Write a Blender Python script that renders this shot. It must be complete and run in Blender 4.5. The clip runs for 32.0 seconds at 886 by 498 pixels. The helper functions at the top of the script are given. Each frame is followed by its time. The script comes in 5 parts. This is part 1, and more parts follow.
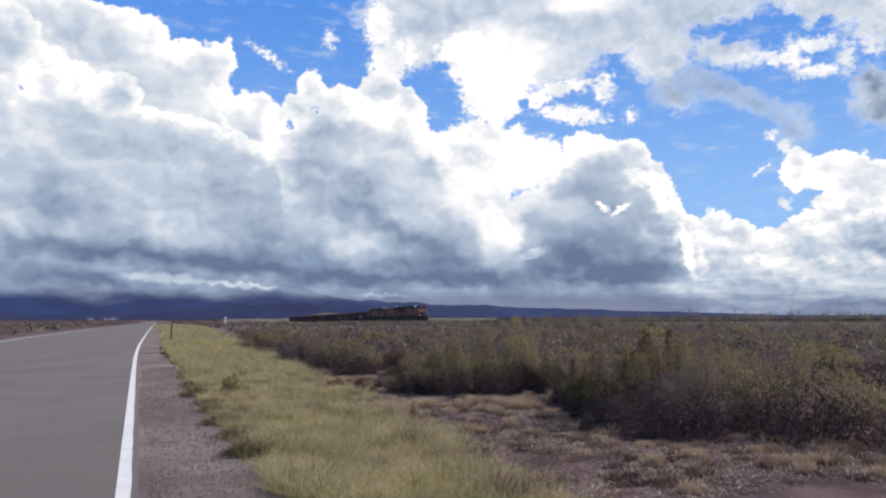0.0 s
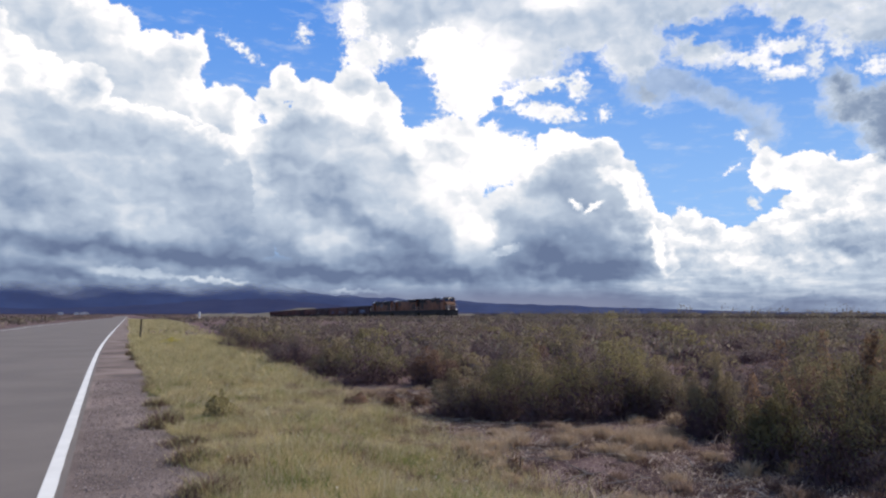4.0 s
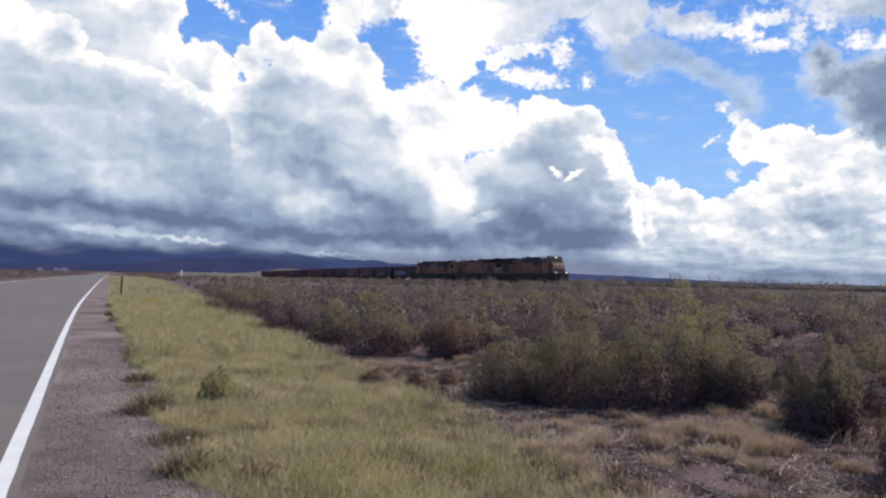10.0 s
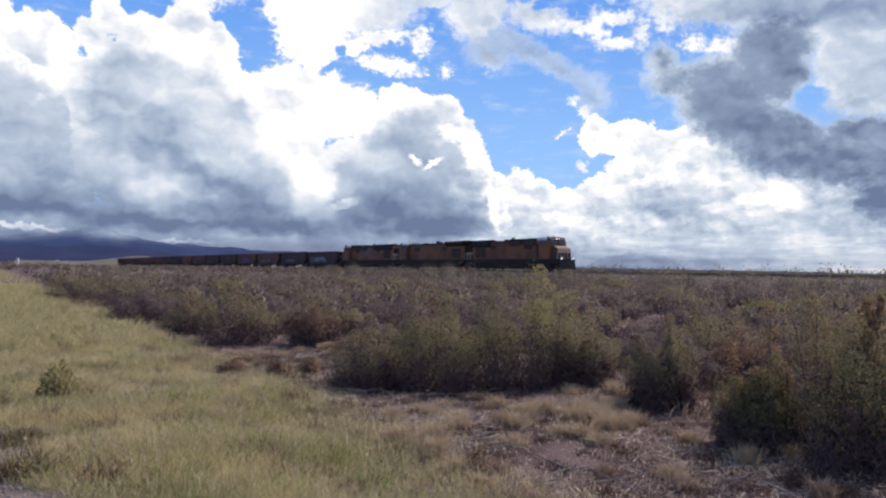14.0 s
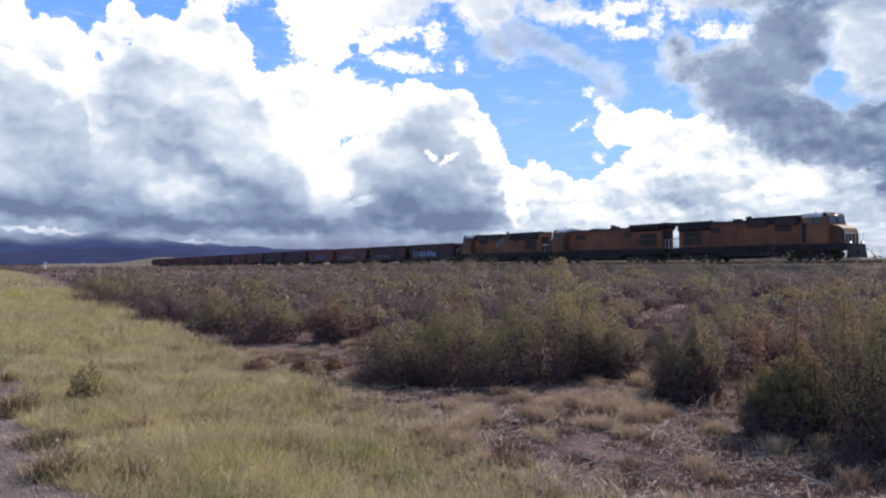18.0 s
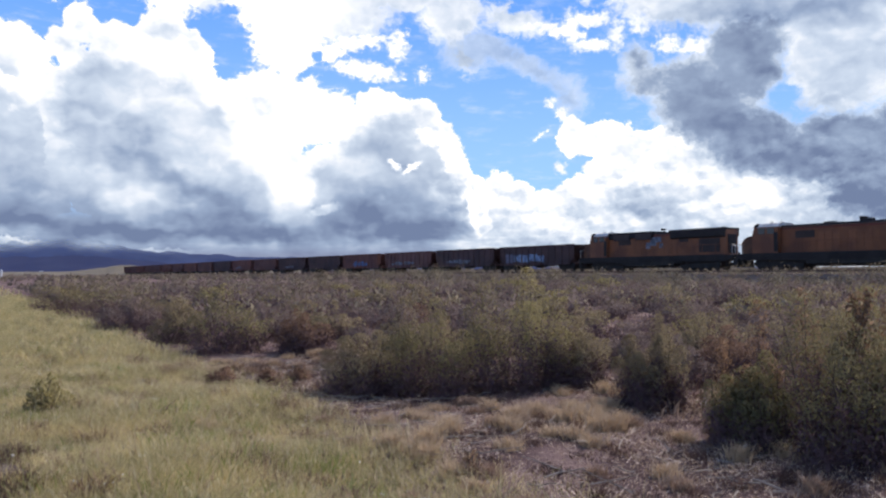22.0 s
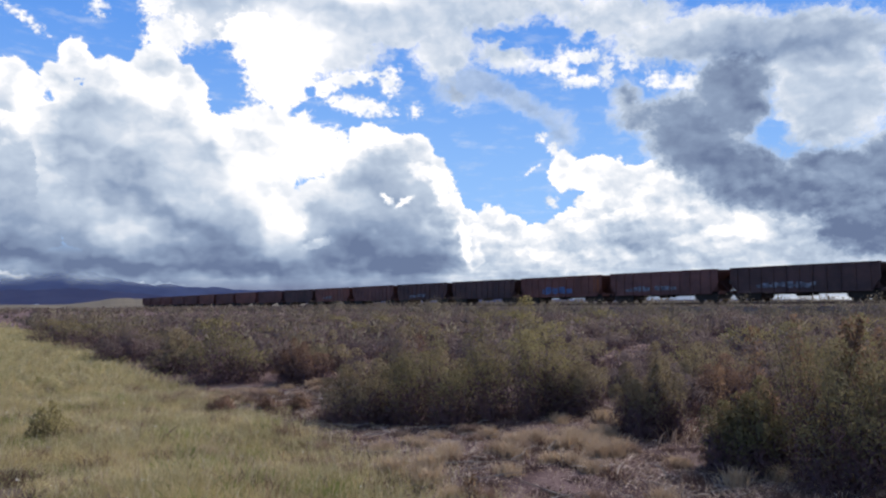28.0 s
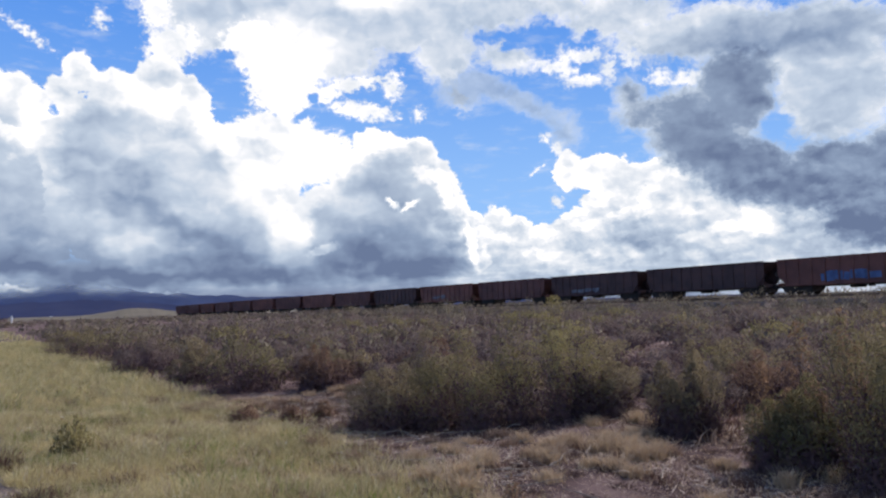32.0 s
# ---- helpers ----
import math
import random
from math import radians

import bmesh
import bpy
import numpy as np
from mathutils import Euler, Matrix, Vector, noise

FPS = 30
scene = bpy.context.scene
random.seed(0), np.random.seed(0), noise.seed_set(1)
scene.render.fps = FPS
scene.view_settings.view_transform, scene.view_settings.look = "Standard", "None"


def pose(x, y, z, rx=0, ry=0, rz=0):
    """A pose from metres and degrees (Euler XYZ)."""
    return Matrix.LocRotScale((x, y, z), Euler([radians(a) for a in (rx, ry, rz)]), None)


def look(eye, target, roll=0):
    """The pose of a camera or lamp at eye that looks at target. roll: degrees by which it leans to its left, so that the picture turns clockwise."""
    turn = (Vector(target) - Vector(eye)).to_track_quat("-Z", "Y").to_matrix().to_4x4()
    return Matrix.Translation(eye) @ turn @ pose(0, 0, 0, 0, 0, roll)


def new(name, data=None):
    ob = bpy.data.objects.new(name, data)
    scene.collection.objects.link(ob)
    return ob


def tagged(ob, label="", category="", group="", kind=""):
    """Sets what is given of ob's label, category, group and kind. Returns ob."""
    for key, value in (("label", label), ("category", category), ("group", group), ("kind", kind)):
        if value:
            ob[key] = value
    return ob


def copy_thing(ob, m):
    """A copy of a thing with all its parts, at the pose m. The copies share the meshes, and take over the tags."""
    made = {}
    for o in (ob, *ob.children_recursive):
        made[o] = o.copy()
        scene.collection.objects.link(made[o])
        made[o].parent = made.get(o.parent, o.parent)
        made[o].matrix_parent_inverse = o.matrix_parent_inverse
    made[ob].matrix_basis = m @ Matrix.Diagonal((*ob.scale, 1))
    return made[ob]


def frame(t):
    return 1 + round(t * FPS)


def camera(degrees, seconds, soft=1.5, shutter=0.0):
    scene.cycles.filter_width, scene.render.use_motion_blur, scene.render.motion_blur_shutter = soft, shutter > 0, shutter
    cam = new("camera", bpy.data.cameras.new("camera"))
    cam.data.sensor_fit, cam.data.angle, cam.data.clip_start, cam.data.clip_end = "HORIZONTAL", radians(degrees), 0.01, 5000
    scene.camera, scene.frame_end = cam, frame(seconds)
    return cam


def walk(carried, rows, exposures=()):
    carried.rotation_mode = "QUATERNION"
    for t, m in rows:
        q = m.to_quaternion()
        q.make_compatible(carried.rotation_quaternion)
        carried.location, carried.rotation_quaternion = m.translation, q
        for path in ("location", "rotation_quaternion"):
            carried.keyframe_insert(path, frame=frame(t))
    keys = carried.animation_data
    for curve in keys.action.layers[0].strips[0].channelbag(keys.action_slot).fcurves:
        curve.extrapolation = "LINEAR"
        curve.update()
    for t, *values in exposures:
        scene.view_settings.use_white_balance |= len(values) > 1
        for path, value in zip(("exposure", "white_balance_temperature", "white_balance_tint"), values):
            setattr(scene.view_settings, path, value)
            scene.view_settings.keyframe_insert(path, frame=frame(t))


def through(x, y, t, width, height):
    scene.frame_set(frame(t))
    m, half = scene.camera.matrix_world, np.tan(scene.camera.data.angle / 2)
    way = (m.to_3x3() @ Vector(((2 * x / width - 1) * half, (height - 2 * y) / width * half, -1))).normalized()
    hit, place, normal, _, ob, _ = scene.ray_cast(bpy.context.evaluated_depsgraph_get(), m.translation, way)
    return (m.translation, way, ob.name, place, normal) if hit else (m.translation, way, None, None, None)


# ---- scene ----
cam = camera(60.1, 32.0, soft=2.3)
PATH = [
    (0, -0.00, -0.00, 1.566, 95.07, 0.23, 0.01),
    (0.5, -0.25, 0.82, 1.562, 95.50, -0.30, -0.95),
    (1, -0.49, 1.60, 1.565, 96.37, -0.54, -1.61),
    (1.5, -0.69, 2.24, 1.563, 96.15, -0.78, -2.21),
    (2, -0.89, 2.82, 1.561, 95.39, -1.17, -2.26),
    (2.5, -1.08, 3.36, 1.547, 94.79, -0.43, -2.46),
    (3, -1.27, 3.92, 1.547, 94.70, -0.16, -2.21),
    (3.5, -1.41, 4.43, 1.556, 94.77, -0.01, -2.01),
    (5.5, -1.84, 5.75, 1.549, 94.59, -0.30, -1.33),
    (6, -1.93, 6.00, 1.551, 94.71, -0.47, -1.70),
    (6.5, -2.00, 6.22, 1.550, 93.86, -0.67, -1.79),
    (7, -2.07, 6.42, 1.547, 93.92, -0.42, -1.42),
    (7.5, -2.13, 6.57, 1.543, 93.54, -0.43, -1.24),
    (8, -2.18, 6.69, 1.549, 93.44, -0.50, -1.53),
    (8.5, -2.22, 6.80, 1.548, 92.22, -0.98, -1.94),
    (9, -2.24, 6.90, 1.541, 91.59, -0.21, -1.82),
    (9.5, -2.26, 6.94, 1.548, 91.71, -0.77, -2.31),
    (10, -2.28, 6.96, 1.550, 92.06, -1.22, -3.09),
    (10.5, -2.28, 6.99, 1.550, 92.48, -0.60, -2.92),
    (11, -2.28, 6.99, 1.550, 92.43, -0.91, -3.34),
    (11.5, -2.28, 6.99, 1.551, 91.95, -0.97, -4.54),
    (12, -2.28, 6.98, 1.552, 91.51, -1.23, -8.11),
    (12.5, -2.27, 6.98, 1.556, 92.42, -1.30, -9.11),
    (13, -2.27, 6.97, 1.552, 92.61, -1.00, -11.37),
    (13.5, -2.27, 6.97, 1.544, 91.49, -1.11, -13.07),
    (15.5, -2.27, 6.97, 1.553, 91.09, -0.80, -13.43),
    (16, -2.27, 6.97, 1.549, 91.17, -0.66, -13.13),
    (16.5, -2.27, 6.97, 1.549, 90.11, -0.21, -12.23),
    (17, -2.27, 6.96, 1.553, 90.16, 0.04, -11.55),
    (17.5, -2.27, 6.97, 1.550, 90.55, 0.94, -11.05),
    (18, -2.27, 6.96, 1.556, 90.84, 0.35, -11.68),
    (18.5, -2.27, 6.97, 1.557, 90.93, 0.40, -11.79),
    (19, -2.27, 6.96, 1.555, 90.84, 1.04, -11.11),
    (19.5, -2.26, 6.96, 1.558, 90.92, 0.64, -11.85),
    (20, -2.26, 6.96, 1.557, 91.04, 1.00, -11.90),
    (20.5, -2.27, 6.97, 1.558, 90.75, 0.32, -12.52),
    (21, -2.27, 6.98, 1.562, 90.91, 0.51, -12.93),
    (21.5, -2.28, 6.98, 1.563, 91.64, 0.32, -14.40),
    (22, -2.28, 6.99, 1.568, 91.45, 0.30, -14.20),
    (22.5, -2.29, 7.00, 1.566, 91.38, 0.17, -14.48),
    (23, -2.30, 7.01, 1.564, 91.79, 0.03, -13.93),
    (23.5, -2.30, 7.02, 1.563, 91.86, 0.49, -13.36),
    (24, -2.30, 7.03, 1.565, 92.22, 0.10, -13.67),
    (24.5, -2.30, 7.03, 1.568, 92.71, 0.37, -13.70),
    (25, -2.31, 7.03, 1.568, 93.12, 0.39, -14.03),
    (25.5, -2.31, 7.04, 1.566, 93.29, 0.84, -13.81),
    (27.5, -2.33, 6.84, 1.512, 93.81, 0.47, -14.28),
    (28, -2.34, 6.86, 1.509, 93.90, 0.33, -14.41),
    (28.5, -2.35, 6.88, 1.510, 93.81, 0.37, -14.54),
    (29, -2.36, 6.91, 1.513, 93.99, 0.66, -14.11),
    (29.5, -2.38, 6.95, 1.512, 94.03, 0.66, -13.83),
    (30, -2.40, 6.99, 1.515, 93.52, 1.13, -13.10),
    (30.5, -2.42, 7.03, 1.522, 93.86, 0.84, -14.01),
    (31, -2.45, 7.06, 1.520, 94.00, 1.15, -13.51),
    (31.5, -2.47, 7.10, 1.518, 94.47, 1.13, -13.45),
    (32, -2.48, 7.13, 1.521, 94.07, 1.78, -13.57),
]
walk(cam, [(t, pose(*p)) for t, *p in PATH],
     exposures=[(0, 0.0, 6750, 12.5), (9, 0.02, 6750, 12.5), (12, 0.12, 6800, 13), (16, 0.12, 6850, 13.5), (17, 0.28, 6850, 13.5), (18.5, 0.26, 6850, 13.5), (22, 0.3, 6850, 13.5),
                (24, 0.28, 6850, 13.5), (25.5, 0.14, 6800, 13), (28, 0.07, 6700, 12.5), (32, 0.05, 6700, 12.5)])

# ---- light ----
SUN_AZ, SUN_EL = 61.0, 43.0
world = bpy.data.worlds.new("world")
scene.world = world
world.use_nodes = True
wn = world.node_tree
sky = wn.nodes.new("ShaderNodeTexSky")
sky.sky_type, sky.sun_disc = "NISHITA", False
sky.sun_elevation, sky.sun_rotation = radians(SUN_EL), radians(SUN_AZ)
wn.links.new(sky.outputs[0], wn.nodes["Background"].inputs[0])
wn.nodes["Background"].inputs[1].default_value = 0.15

sun = new("sun", bpy.data.lights.new("sun", "SUN"))
sun.data.energy, sun.data.angle, sun.data.color = 4.5, radians(0.6), (1.0, 0.95, 0.88)
sun.matrix_world = look((0, 0, 0), (-math.sin(radians(SUN_AZ)) * math.cos(radians(SUN_EL)),
                                    -math.cos(radians(SUN_AZ)) * math.cos(radians(SUN_EL)), -math.sin(radians(SUN_EL))))


# ---- node helpers ----
class Tree:
    """Helpers for building a node tree."""

    def __init__(self, tree):
        self.t = tree

    def node(self, kind, **inputs):
        n = self.t.nodes.new(kind)
        for key, value in inputs.items():
            self.put(n.inputs[key.replace("_", " ")], value)
        return n

    def put(self, socket, value):
        if isinstance(value, bpy.types.NodeSocket):
            self.t.links.new(value, socket)
        else:
            socket.default_value = value

    def math(self, op, a, b=0.0, c=0.0, clamp=False):
        n = self.t.nodes.new("ShaderNodeMath")
        n.operation, n.use_clamp = op, clamp
        for i, v in enumerate((a, b, c)):
            self.put(n.inputs[i], v)
        return n.outputs[0]

    def vec(self, op, a, b=(0, 0, 0), scale=None):
        n = self.t.nodes.new("ShaderNodeVectorMath")
        n.operation = op
        self.put(n.inputs[0], a)
        self.put(n.inputs[1], b)
        if scale is not None:
            self.put(n.inputs["Scale"], scale)
        return n.outputs["Value"] if op == "LENGTH" else n.outputs[0]

    def step(self, v, lo, hi, a=0.0, b=1.0):
        n = self.t.nodes.new("ShaderNodeMapRange")
        n.interpolation_type = "SMOOTHSTEP"
        for i, x in enumerate((v, lo, hi, a, b)):
            self.put(n.inputs[i], x)
        return n.outputs[0]

    def mix(self, f, a, b, mode="MIX"):
        n = self.t.nodes.new("ShaderNodeMix")
        n.data_type, n.blend_type = "RGBA", mode
        self.put(n.inputs[0], f)
        self.put(n.inputs[6], a if isinstance(a, bpy.types.NodeSocket) else (*a, 1))
        self.put(n.inputs[7], b if isinstance(b, bpy.types.NodeSocket) else (*b, 1))
        return n.outputs[2]

    def noise(self, v, scale, detail=4.0, rough=0.55, color=False):
        n = self.t.nodes.new("ShaderNodeTexNoise")
        self.put(n.inputs["Vector"], v)
        n.inputs["Scale"].default_value, n.inputs["Detail"].default_value = scale, detail
        n.inputs["Roughness"].default_value = rough
        return n.outputs["Color" if color else "Fac"]


MATS = {}


def mat(name, base, other=None, rough=0.8, metal=0.0, scale=3.0, fine=40.0, bump=0.2, amount=0.5, island=0.0, tint=None, through=0.0, spec=0.3, relief=0.3, vary=0.0):
    """A surface of two colours mottled at two scales, with fine relief; island: how much loose pieces differ."""
    if name in MATS:
        return MATS[name]
    m = bpy.data.materials.new(name)
    m.use_nodes = True
    t = Tree(m.node_tree)
    b = m.node_tree.nodes["Principled BSDF"]
    where = t.node("ShaderNodeTexCoord").outputs["Object"]
    other = other or tuple(c * 0.6 for c in base)
    big = t.step(t.noise(where, scale, 5), 0.35, 0.65)
    small = t.noise(where, fine, 4)
    f = t.math("MULTIPLY", t.math("ADD", t.math("MULTIPLY", big, 0.6), t.math("MULTIPLY", small, 0.4)), amount * 2, clamp=True)
    col = t.mix(f, base, other)
    if island:
        g = t.node("ShaderNodeNewGeometry").outputs["Random Per Island"]
        col = t.mix(t.math("MULTIPLY", g, island, clamp=True), col, tint or tuple(c * 0.5 for c in base))
    if vary:
        one = t.node("ShaderNodeObjectInfo").outputs["Random"]
        col = t.mix(t.math("MULTIPLY", one, vary), col, tuple(c * 0.35 for c in base))
    t.put(b.inputs["Base Color"], col)
    b.inputs["Roughness"].default_value, b.inputs["Metallic"].default_value = rough, metal
    b.inputs["Specular IOR Level"].default_value = spec
    if bump:
        bn = t.node("ShaderNodeBump", Height=small, Strength=bump)
        bn.inputs["Distance"].default_value = relief / fine
        t.put(b.inputs["Normal"], bn.outputs[0])
    if through:
        tr = t.node("ShaderNodeBsdfTranslucent", Color=col)
        mx = t.node("ShaderNodeMixShader", Fac=through)
        t.put(mx.inputs[1], b.outputs[0])
        t.put(mx.inputs[2], tr.outputs[0])
        t.put(m.node_tree.nodes["Material Output"].inputs[0], mx.outputs[0])
    MATS[name] = m
    return m


# ---- sky of broken cumulus ----
# heaps of cloud: azimuth, elevation, half width, half height, turn (degrees); shades and lights: the same and their depth
DECK = [
    (4.2, 21.8, 10.8, 2.4, 0), (-1.5, 20.5, 3.9, 2.2, 0), (10.7, 21.1, 8.5, 2.3, 0), (15.7, 18.6, 2.2, 2.1, 0), (16.5, 15.8, 0.65, 1.1, 30),
    (20.3, 18.1, 2.3, 0.84, -10), (18.5, 22, 4.8, 1.9, 0), (25.1, 21.3, 2.9, 0.86, -8), (29.3, 20.5, 3.8, 1.2, 0), (6.4, 18.6, 4.7, 1.8, 0),
    (27.6, 20, 3.3, 0.91, 0), (34.4, 18.6, 6.1, 1.7, 0), (40.6, 17, 6.3, 2.5, 0), (42.8, 13.8, 3.7, 3.6, 0),
]
BACK = [
    (-4.4, 18.8, 1.8, 1.3, 20), (-5.5, 21.1, 0.94, 1.7, 0), (1.4, 19, 2.4, 1.7, 0), (3.4, 16.6, 2.7, 2.5, 0), (4.1, 13.8, 1.5, 1.4, 0),
    (2.2, 12.9, 2.6, 1.7, 0), (5.2, 11.3, 3.8, 2.1, 0), (8.6, 16.6, 2.3, 0.52, 8), (9.2, 14.7, 2.5, 0.57, -8), (11.6, 16.5, 0.67, 1, 0),
    (6.4, 15.8, 1.7, 0.57, 20), (13.5, 14.4, 0.37, 0.36, 0), (-9.2, 20.1, 0.38, 0.47, 0), (-13.7, 18.7, 1.2, 0.23, -30),
]
RING = [
    (24.7, 17.4, 0.59, 1.1, 0), (26.1, 17.9, 1.8, 0.44, 0), (26.1, 16.2, 1.6, 0.48, 0), (27.9, 16.8, 0.56, 0.95, 0), (29.6, 17.4, 0.75, 0.64, 0),
    (23.9, 17.2, 2.2, 0.38, -12), (31.5, 15.8, 0.79, 0.62, 0), (33.7, 15.5, 1.7, 0.61, 0), (35.8, 15.5, 1.1, 0.53, 0),
]
CHAIN = [
    (19.2, 6.2, 1.3, 1.1, 0), (17.6, 5.8, 1.2, 1.3, 0), (20.7, 5.4, 1.5, 1.2, 0), (23, 4.9, 1.4, 1.1, 0), (24.6, 5.4, 1.5, 1.2, 0),
    (18.8, 3.4, 3.1, 2, 0), (22.6, 2.6, 5.2, 2.4, 0), (25.2, 6.4, 0.9, 0.54, 0), (24.6, 10.3, 1, 1.2, 0), (26.3, 9.4, 1.7, 1.2, 0),
    (28, 9.2, 1.7, 1.4, 0), (24.5, 9.5, 1.1, 1.4, 0), (26.5, 9.7, 1.6, 1.1, 0), (28.5, 8.5, 2.4, 1.8, 0), (31.7, 7.6, 3.5, 2.8, 0),
    (26.8, 5.5, 2.4, 0.99, 0), (27.9, 6.9, 2.4, 1.6, 0),
]
CHAIN2 = [
    (25.5, 4.1, 3.7, 1.9, 0), (31.9, 3.9, 7.7, 3.2, 0), (39.3, 3.6, 8.7, 4.2, 0), (33.9, 6.6, 4.5, 2.8, -20), (23.7, 7.5, 0.51, 0.43, -40),
    (22.3, 9.9, 0.75, 0.16, 40), (23.1, 12.3, 0.45, 0.31, 0), (24, 11.4, 0.51, 0.54, 0),
]
TOWER = [
    (-22.1, 18.2, 1.7, 2.4, 0), (-18.9, 17.4, 2.7, 2, 0), (-25.4, 18.4, 4.8, 2.7, 0), (-17, 18.1, 1, 1.4, 0), (-14, 13.9, 1.8, 2.4, 0),
    (-15.3, 11.6, 3.1, 4.4, 0), (-22.2, 13.6, 6.8, 5.6, 0), (-27.5, 19.4, 4.7, 1.9, 0),
]
LEFT = [
    (-28.3, 15.7, 1.8, 2.2, 0), (-26.6, 15.6, 1.3, 1.6, 0), (-24.1, 14.7, 1.8, 2, 0), (-27, 12.3, 4.6, 3.3, 0), (-23.7, 7.4, 13.8, 7.2, 0),
    (-33.6, 12, 4.6, 4.7, 0), (-31.6, 17.5, 3, 3, 0),
]
FRONT = [
    (-10.5, 16.4, 1.1, 1.4, 0), (-11.5, 15, 1.1, 1.3, 0), (-8.1, 15.3, 2, 1.6, 0), (-5.2, 16.1, 1.9, 1.9, 0), (-3.5, 14.6, 1.8, 2.3, 0),
    (-1.1, 12.2, 2, 1.5, 0), (-8, 11.3, 5, 4.5, 0), (-4.1, 8.1, 8.4, 6.3, 0), (0.5, 9.5, 4.3, 3.6, 0), (3.2, 6.2, 2.7, 3, 0),
    (5.5, 4.6, 1.4, 0.67, 15),
]
RIGHT = [
    (10.2, 12.3, 1.8, 1.2, 0), (12.8, 11.2, 2, 1.6, 0), (14.4, 9.4, 1.5, 2, 0), (11.2, 7.9, 5.4, 4.6, 0), (15.4, 6.1, 1.8, 2.7, 0),
    (13.2, 3.8, 5.3, 2.9, 0), (16.8, 4.6, 1.3, 2, 0), (8.3, 5.8, 4.6, 4.2, 0),
]
WISP = [
    (18.9, 16.2, 2.8, 0.8, -25), (21.6, 14.8, 2.5, 0.73, -30), (23.7, 13.7, 1.1, 0.53, -35), (17, 16, 2.1, 1.4, 0), (24.5, 12.6, 1.1, 1.1, 0),
]
DARKCLOUD = [
    (29.3, 14.7, 0.8, 0.94, 0), (30.3, 13.3, 1.6, 0.95, -10), (33.2, 13.3, 2.7, 1.4, 0), (36.5, 14.2, 2.4, 3, 0), (38.2, 15.5, 1.3, 1.5, 0),
    (33.9, 11.3, 3.5, 2.4, -20), (37, 8.8, 3.7, 2.2, -20), (40.5, 7.4, 3.5, 1.9, -10), (43.6, 7.5, 2.6, 2.6, 0), (42.3, 9.2, 2.5, 0.96, 0),
    (45, 4.8, 3.5, 2, 0), (47.3, 7.5, 3.6, 3.9, 0),
]
DARK = [
    (-26.7, 7.1, 4.9, 1.9, -10, 0.3), (-27.8, 8.5, 1.9, 2.6, 0, 0.32), (-25.2, 4.5, 6.7, 0.9, -5, 0.62), (-18, 3.9, 5.6, 0.8, -8, 0.5), (-27.9, 5.3, 1.4, 1.1, 0, 0.3),
    (-17.2, 9.7, 1.6, 0.87, -20, 0.4), (-17.6, 13.9, 0.84, 0.55, 0, 0.28), (-9.7, 13.4, 2.5, 2.4, -20, 0.32), (-7.9, 9, 5.4, 2, -28, 0.38), (-11.5, 10.7, 1.8, 3.3, 0, 0.3),
    (-4.5, 6.6, 6.3, 0.92, -25, 0.42), (-13.9, 5.8, 2.8, 1.6, -20, 0.28), (-22.2, 12.1, 4, 1.9, 0, 0.12), (-18.4, 11.7, 2.6, 1.6, 0, 0.2), (-6.3, 9.7, 1.7, 1.2, 0, 0.3),
    (-13.5, 6.9, 16.3, 3.7, -6, 0.26),
]
DARK2 = [
    (-1.9, 3.8, 5, 0.93, -5, 0.4), (2.4, 2.7, 9.2, 0.84, 0, 0.6), (8.7, 4.4, 2.5, 2.1, 0, 0.42), (12.2, 5.5, 4.5, 2.5, 0, 0.36), (10.7, 9.4, 2.5, 2.5, 0, 0.22),
    (13.2, 3, 6.1, 1.1, 0, 0.5), (-7.7, 2.9, 8.2, 0.67, -3, 0.45), (-25.1, 2.4, 4.7, 0.68, -4, 0.45), (2.9, 21.6, 6.1, 1.3, 0, 0.2), (18.3, 20.1, 2.4, 1.3, 0, 0.25),
    (27.9, 4.3, 1.9, 1.3, 0, 0.38), (-1.2, 10.3, 1.7, 1.3, -20, 0.2), (24, 2.8, 0.94, 1.2, 0, 0.25), (-23.8, 16.1, 1.4, 1.8, 0, 0.16), (0.6, 5.3, 5.1, 1.3, -10, 0.3),
    (-12.6, 3.6, 6.7, 1.1, -5, 0.4),
]
DARK3 = [
    (30.2, 4.4, 2.4, 0.9, -8, 0.42), (31.8, 17.4, 3.5, 0.99, 0, 0.45), (37.7, 17.5, 4.7, 1.9, 0, 0.45), (43.1, 12.9, 3.7, 2.9, 0, 0.32), (43.3, 17, 4.3, 1.8, 0, 0.5),
    (43.1, 4.2, 5.6, 2.1, 0, 0.26), (33, 2.7, 3.4, 0.8, 0, 0.2), (38.1, 9.9, 4.7, 2.7, -20, 0.25), (36.9, 15, 1.5, 2.3, 0, 0.2), (41.2, 6.9, 4.4, 1.9, -15, 0.3),
    (39.9, 18.2, 9.2, 2.1, 0, 0.25),
]
